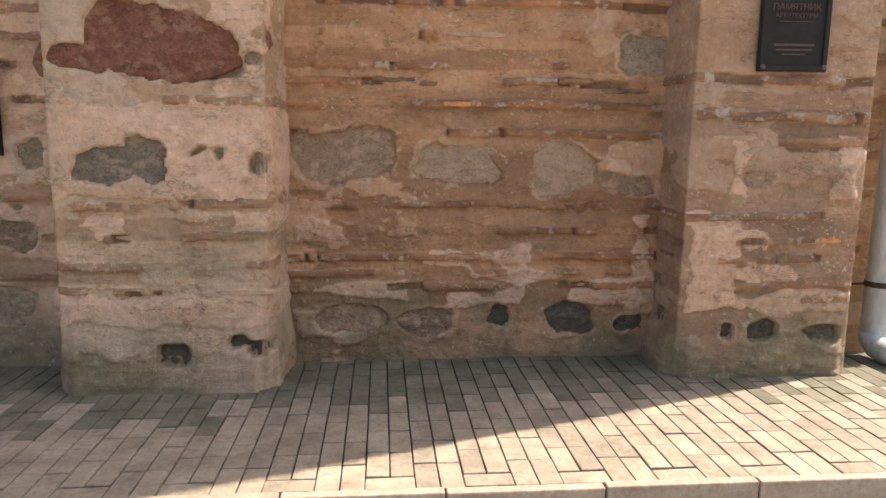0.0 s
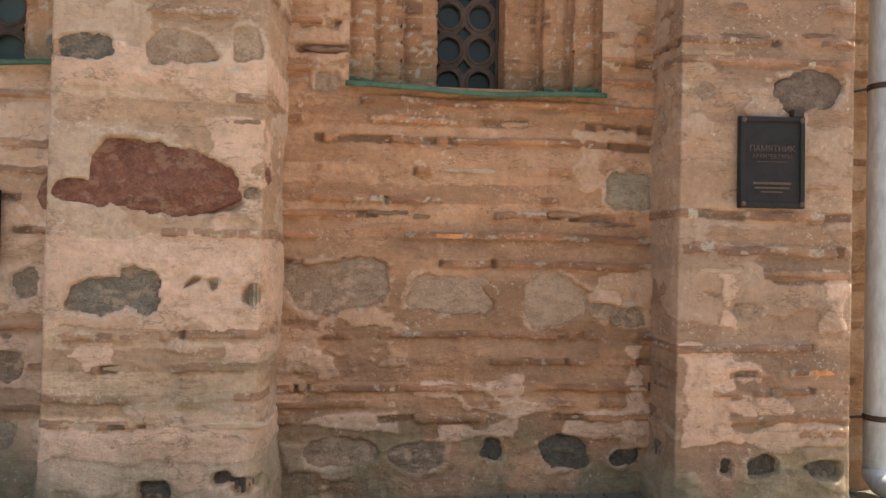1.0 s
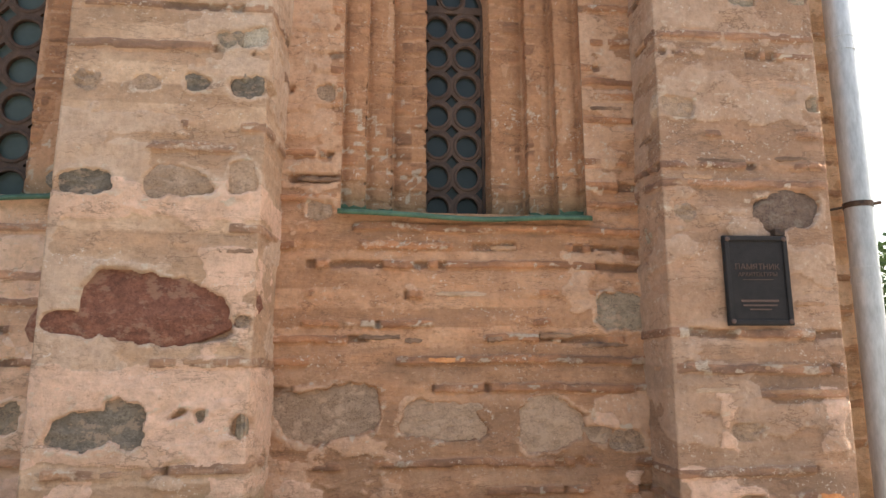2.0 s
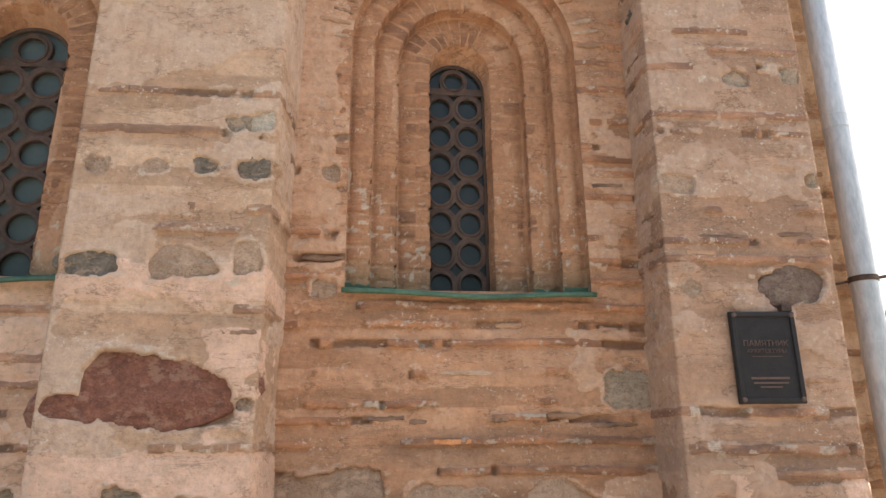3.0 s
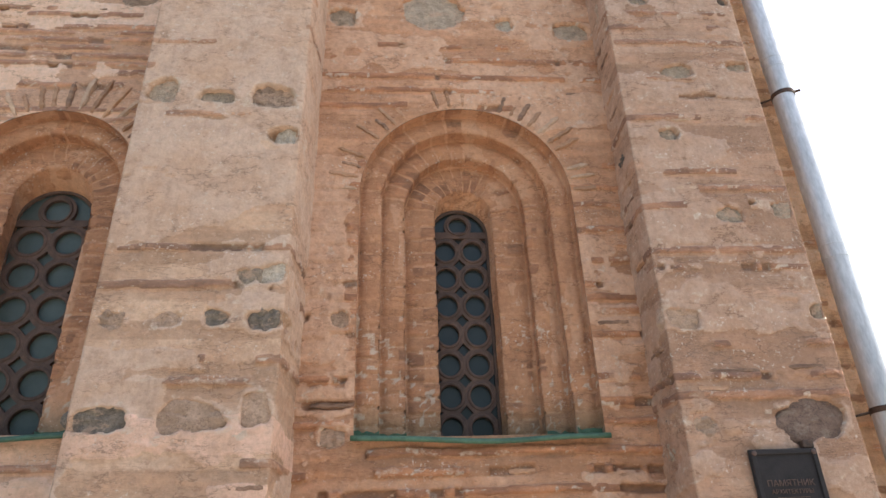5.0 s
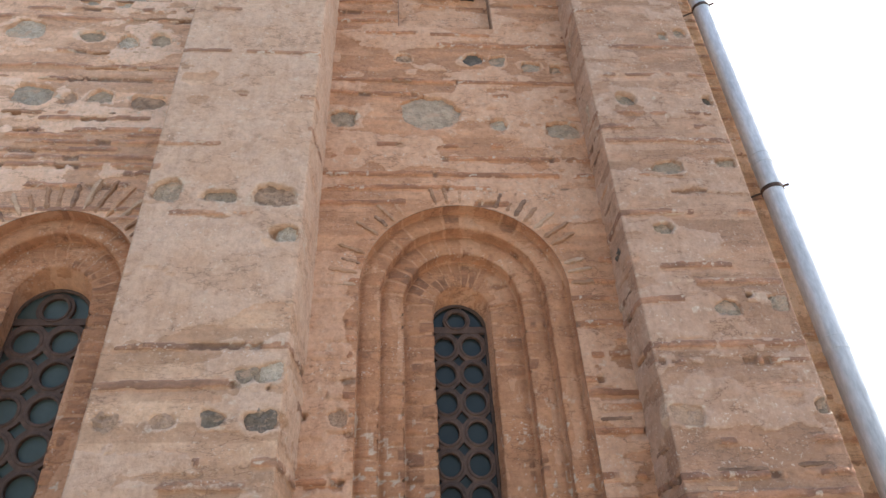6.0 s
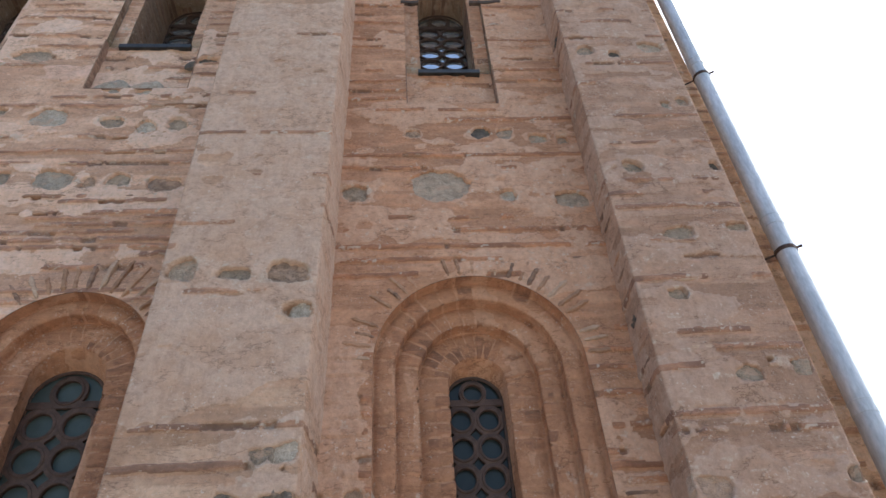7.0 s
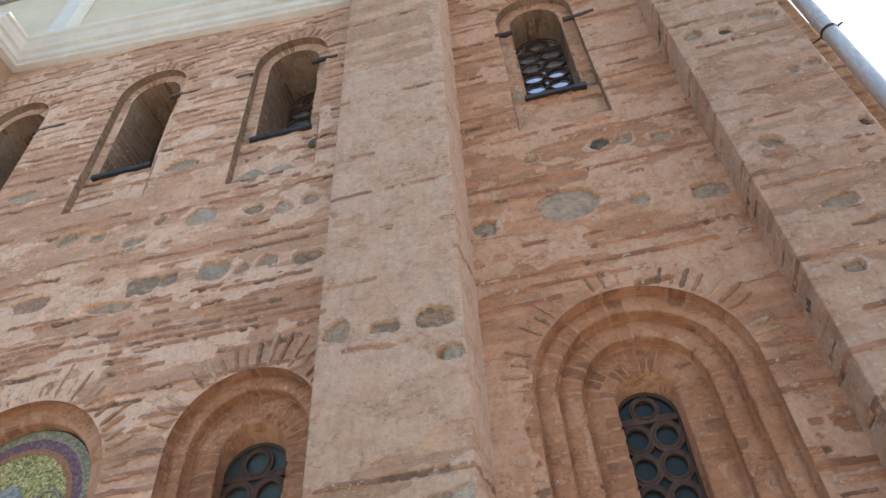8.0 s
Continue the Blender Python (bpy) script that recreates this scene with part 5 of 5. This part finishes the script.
set_stones(wall_west, WEST_STONES + WEST_STONES_HIGH, lambda x: 0.0, 4)
for z, hh, k in ((0.28, 0.09, "dark"), (2.20, 0.07, "grey"), (2.35, 0.045, "dark"), (4.18, 0.05, "dark"), (5.56, 0.13, "grey"), (6.5, 0.10, "grey"), (7.7, 0.08, "dark")):
    x = 2.17 + 0.09 * z / 11.2
    piece("stone", STONES[k][int(z * 10) % 4], Matrix.Translation((x + 0.012, -0.15 + 0.05 * math.sin(z * 9), z)) @ Matrix.Rotation(radians(-90), 4, "Z") @ Matrix.Diagonal((0.07, 0.06, hh, 1)), wall_pilaster_east)

# single bricks that stand out: x, z, half length, kind
# most dark bricks here stand in for shaded slots in the courses
for wall, y_at, surf, u0, rows in (
    (wall_bay, lambda x: 0.0, bay_surface, 0.05, ((1.00, 1.48, 0.13, BRICKS_VIVID), (1.10, 1.86, 0.16, BRICKS_PALE), (0.63, 1.61, 0.13, BRICKS_DARK), (0.81, 1.59, 0.06, BRICKS_DARK), (1.28, 1.60, 0.05, BRICKS_DARK), (1.94, 1.57, 0.14, BRICKS_DARK), (1.65, 1.62, 0.1, BRICKS), (0.25, 2.53, 0.12, BRICKS_DARK), (2.02, 3.04, 0.13, BRICKS_DARK), (1.99, 2.63, 0.11, BRICKS))),
    (wall_pilaster_west, lambda x: -0.44, left_surface, 1.55, ((-0.63, 0.94, 0.06, BRICKS_DARK), (-0.68, 0.51, 0.07, BRICKS_DARK), (-0.12, 2.01, 0.10, BRICKS_DARK), (-0.25, 1.46, 0.1, BRICKS), (-0.13, 0.51, 0.16, BRICKS_PALE), (-0.88, 0.52, 0.1, BRICKS_PALE))),
    (wall_pilaster_east, right_y, right_surface, -1.80, ((3.04, 0.76, 0.11, BRICKS_VIVID), (2.38, 1.31, 0.18, BRICKS_PALE), (2.86, 1.30, 0.15, BRICKS), (3.0, 2.62, 0.13, BRICKS_DARK), (2.55, 2.60, 0.16, BRICKS_DARK), (3.0, 1.78, 0.1, BRICKS), (2.40, 2.50, 0.1, BRICKS))),
):
    for x, z, hl, kind in rows:
        rel, _, _ = surf(np.array([[x]]), np.array([[z]]), np.array([[x + u0]]))
        piece("brick", kind[int(z * 100) % len(kind)], Matrix.Translation((x, y_at(x) - max(0.0, float(rel[0, 0])) + 0.018, z)) @ Matrix.Diagonal((2 * hl, 1, 0.95, 1)), wall)
lay_bricks(wall_bay, BAY_COURSES, 0.05, 2.14, lambda x: 0.0, bay_surface, lambda x: x + 0.05, 31, 0.26, holes_bay + [lambda x, z: np.maximum(x - 0.30, 2.75 - z)], BAY_STONES + BAY_STONES_HIGH, 270)
lay_bricks(wall_pilaster_west, LEFT_COURSES, -1.0, 0.0, lambda x: -0.44, left_surface, lambda x: x + 1.04 + 0.50, 32, 0.2, (), LEFT_STONES + LEFT_STONES_HIGH, 120, pale=0.45)
lay_bricks(wall_pilaster_east, RIGHT_COURSES, 2.22, 3.14, right_y, right_surface, lambda x: x - 2.17 + 0.37, 33, 0.26, (lambda x, z: np.maximum(np.abs(x - 2.685) - 0.18, np.abs(z - 1.9) - 0.25),), RIGHT_STONES + RIGHT_STONES_HIGH, 160)
lay_bricks(wall_west, WEST_COURSES, -4.9, -1.15, lambda x: 0.0, west_surface, lambda x: x + 8.2, 34, 0.36, holes_west, WEST_STONES + WEST_STONES_HIGH, 290, pale=0.45)
for i, z in enumerate(RIGHT_COURSES):
    if i % 2 == 0 or 3 < z < 5.5:
        x = 2.17 + 0.09 * z / 11.2
        piece("brick", (BRICKS_DARK if i % 3 else BRICKS)[i % 3], Matrix.Translation((x + 0.014, -0.16, z)) @ Matrix.Rotation(radians(-90), 4, "Z") @ Matrix.Diagonal((0.22, 1, 0.9, 1)), wall_pilaster_east)
lay_bricks(wall_strip, courses_between(0.3, 10.9, 15, 0.16), 3.24, 3.58, lambda x: 0.0, strip_surface, lambda x: x - 3.1, 35, 0.8, (), (), 80, pale=0.3)
voussoirs(arch_1, WIN_X, 0.74, SPRING, 0.008, BRICKS + BRICKS_PALE + BRICKS_DARK, 41, 0.24)
voussoirs(arch_2, WEST_WIN_X, WEST_STEPS[0][0], WEST_SPRING, 0.004, BRICKS + BRICKS_PALE + BRICKS_DARK[:2], 42, 0.30)
voussoirs(wall_west, MOSAIC_X, 0.88, MOSAIC_SPRING, 0.004, BRICKS_PALE + BRICKS, 43, 0.32)
for q, sd in zip(UPPER[1:], (44, 45, 46)):
    voussoirs(wall_west, q[0], q[1], q[5], 0.006, BRICKS_PALE + BRICKS, sd, 0.2)
voussoirs(wall_bay, UPPER[0][0], UPPER[0][1], UPPER[0][5], 0.006, BRICKS_PALE + BRICKS, 47, 0.2)

# ---------------------------------------------------------------- ground, paving, kerb
# road past the kerb is unseen; its light tone is there for bounce
bm = bmesh.new()
bmesh.ops.create_grid(bm, x_segments=2, y_segments=2, size=600, matrix=Matrix.Translation((0, 0, -0.24)))
tagged(part("ground", bm, MAT_ROAD), "unseen light paving stretching away from the church, for bounce", "ground", "", "structure")
bm = bmesh.new()
box(bm, -9.2, 9.0, -1.53, 0.5, -0.23, -0.018)
platform = tagged(part("pavement", bm, MAT_JOINT), "raised brick-paved apron along the church wall", "pavement", "", "structure")


def paver_mesh(seed):
    rnd = random.Random(seed)
    bm = bmesh.new()
    box(bm, -0.0438, 0.0438, -0.1010, 0.1010, -0.04, 0.0)
    bmesh.ops.bevel(bm, geom=[e for e in bm.edges if all(v.co.z > -0.01 for v in e.verts)], offset=0.0025, segments=1, affect="EDGES")
    for v in bm.verts:
        v.co.x += rnd.uniform(-0.0012, 0.0012)
        v.co.y += rnd.uniform(-0.0012, 0.0012)
    me = bpy.data.meshes.new("paver")
    bmesh.ops.recalc_face_normals(bm, faces=bm.faces[:])
    bm.to_mesh(me)
    bm.free()
    me.materials.append(MAT_PAVER)
    return me


PAVERS = [paver_mesh(i) for i in range(5)]
PAVERS_MOSS_SHADE = []
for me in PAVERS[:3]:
    mossy_shaded = me.copy()
    mossy_shaded.materials[0] = MAT_PAVER_MOSS_SHADE
    PAVERS_MOSS_SHADE.append(mossy_shaded)
rnd = random.Random(77)
rest = {"clean": ([], []), "mossy_shaded": ([], [])}


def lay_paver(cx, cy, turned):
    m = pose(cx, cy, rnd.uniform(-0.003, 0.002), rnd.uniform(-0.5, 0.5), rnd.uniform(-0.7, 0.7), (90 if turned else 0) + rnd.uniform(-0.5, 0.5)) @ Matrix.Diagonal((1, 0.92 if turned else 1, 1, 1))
    # moss and painted shade thin out from the wall, reaching further at the west
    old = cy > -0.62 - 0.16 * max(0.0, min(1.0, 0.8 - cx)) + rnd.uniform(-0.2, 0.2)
    me = rnd.choice(PAVERS_MOSS_SHADE if old else PAVERS)
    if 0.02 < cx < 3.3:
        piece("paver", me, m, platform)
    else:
        vs, fs = rest["mossy_shaded" if old else "clean"]
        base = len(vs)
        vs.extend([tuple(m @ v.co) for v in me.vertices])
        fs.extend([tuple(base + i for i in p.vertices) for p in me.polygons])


for i in range(-20, 34):
    x = 0.188 * i + 0.39
    y = -1.53 + (0.1045 if i % 2 else 0.0)
    if i % 2:
        lay_paver(x, -1.478, True)
    while y < -0.06:
        for dx in (-0.047, 0.047):
            lay_paver(x + dx, y + 0.1045, False)
        y += 0.209
for key, mat in (("clean", MAT_PAVER), ("mossy_shaded", MAT_PAVER_MOSS_SHADE)):
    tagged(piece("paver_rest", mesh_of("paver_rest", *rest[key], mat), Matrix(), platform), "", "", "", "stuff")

bm = bmesh.new()
box(bm, -0.297, 0.297, -0.023, 0.023, -0.22, 0.008, 0.006)
kerb = part("kerb_stone", bm, MAT_KERB)
tagged(kerb, "pale concrete kerb stone edging the paving", "kerb", "kerb stones of the apron", "structure")
kerb.location = (0.48, -1.556, 0)
for i in range(-8, 12):
    if i:
        copy_thing(kerb, pose(0.48 + 0.602 * i, -1.556 + random.uniform(-0.003, 0.003), random.uniform(-0.004, 0.002), 0, 0, random.uniform(-0.2, 0.2)))


# ---------------------------------------------------------------- a far tree beyond the corner
LEAVES = grainy("tree_leaves", (0.035, 0.075, 0.018), (0.09, 0.15, 0.04), 3, 0.6, 0, per_piece=0)


def tree(x, y, height, seed):
    r = random.Random(seed)
    t = thing("tree", "broad green leafy tree standing beyond the church", "tree")
    bm = bmesh.new()
    for i in range(6):
        a, b = i / 6, (i + 1) / 6
        bmesh.ops.create_cone(bm, segments=10, radius1=0.28 * (1 - 0.7 * a), radius2=0.28 * (1 - 0.7 * b), depth=height * 0.7 / 6 + 0.02, matrix=Matrix.Translation((0.1 * math.sin(3 * a), 0, height * 0.7 * (a + b) / 2)))
    ends = []
    for i in range(11):
        a, z0 = r.uniform(0, 6.28), height * r.uniform(0.25, 0.6)
        e = Vector((math.cos(a) * height * r.uniform(0.15, 0.3), math.sin(a) * height * r.uniform(0.15, 0.3), z0 + height * r.uniform(0.08, 0.32)))
        ends.append(e)
        tube(bm, (0, 0, z0), e, 0.06, 7)
    part("trunk", bm, grainy("tree_bark", (0.05, 0.04, 0.03), (0.12, 0.10, 0.08), 12, per_piece=0), t)
    vs, fs = [], []
    for e in ends + [Vector((0, 0, height * 0.78)), Vector((0, 0, height * 0.6))]:
        for _ in range(330):
            d = Vector((r.gauss(0, 1), r.gauss(0, 1), r.gauss(0, 0.8)))
            c = e + d.normalized() * height * 0.13 * r.random() ** 0.45
            n, u = Vector((r.gauss(0, 1), r.gauss(0, 1), r.gauss(0.5, 1))).normalized(), Vector((r.gauss(0, 1), r.gauss(0, 1), r.gauss(0, 1)))
            v = n.cross(u).normalized() * 0.09
            w = n.cross(v).normalized() * 0.13
            k = len(vs)
            vs += [tuple(c - w), tuple(c + v + n * 0.02), tuple(c + w), tuple(c - v + n * 0.02)]
            fs.append((k, k + 1, k + 2, k + 3))
    part_ob = new("crown", mesh_of("crown", vs, fs, LEAVES))
    part_ob.parent = t
    t.location = (x, y, -0.24)
    return t


tree(22.6, 22.0, 8.2, 5)
tree(31.0, 24.0, 8.6, 6)


# ---------------------------------------------------------------- unseen woods, added behind the viewer to close the view and darken reflections
def woods(name, cx, cy, half, height, turn, seed):
    r = random.Random(seed)
    vs, fs = [], []
    for _ in range(7600):
        x = r.uniform(-half, half)
        top = height * (0.72 + 0.28 * math.sin(x * 0.5 + seed) * math.sin(x * 0.21 + 1.3))
        c = Vector((x, r.uniform(-3, 3), r.random() ** 0.8 * top))
        n, u = Vector((r.gauss(0, 1), r.gauss(0, 1), r.gauss(0.5, 1))).normalized(), Vector((r.gauss(0, 1), r.gauss(0, 1), r.gauss(0, 1)))
        v = n.cross(u).normalized() * r.uniform(0.4, 0.7)
        w = n.cross(v).normalized() * r.uniform(0.4, 0.8)
        k = len(vs)
        vs += [tuple(c - w), tuple(c + v), tuple(c + w), tuple(c - v)]
        fs.append((k, k + 1, k + 2, k + 3))
    ob = new(name, mesh_of(name, vs, fs, LEAVES))
    ob.matrix_basis = pose(cx, cy, -0.2, 0, 0, turn)
    return tagged(ob, "unseen belt of trees facing the church, added to darken window reflections", "woods", "", "stuff")


woods("woods", 0, -30, 42, 15, 0, 3)
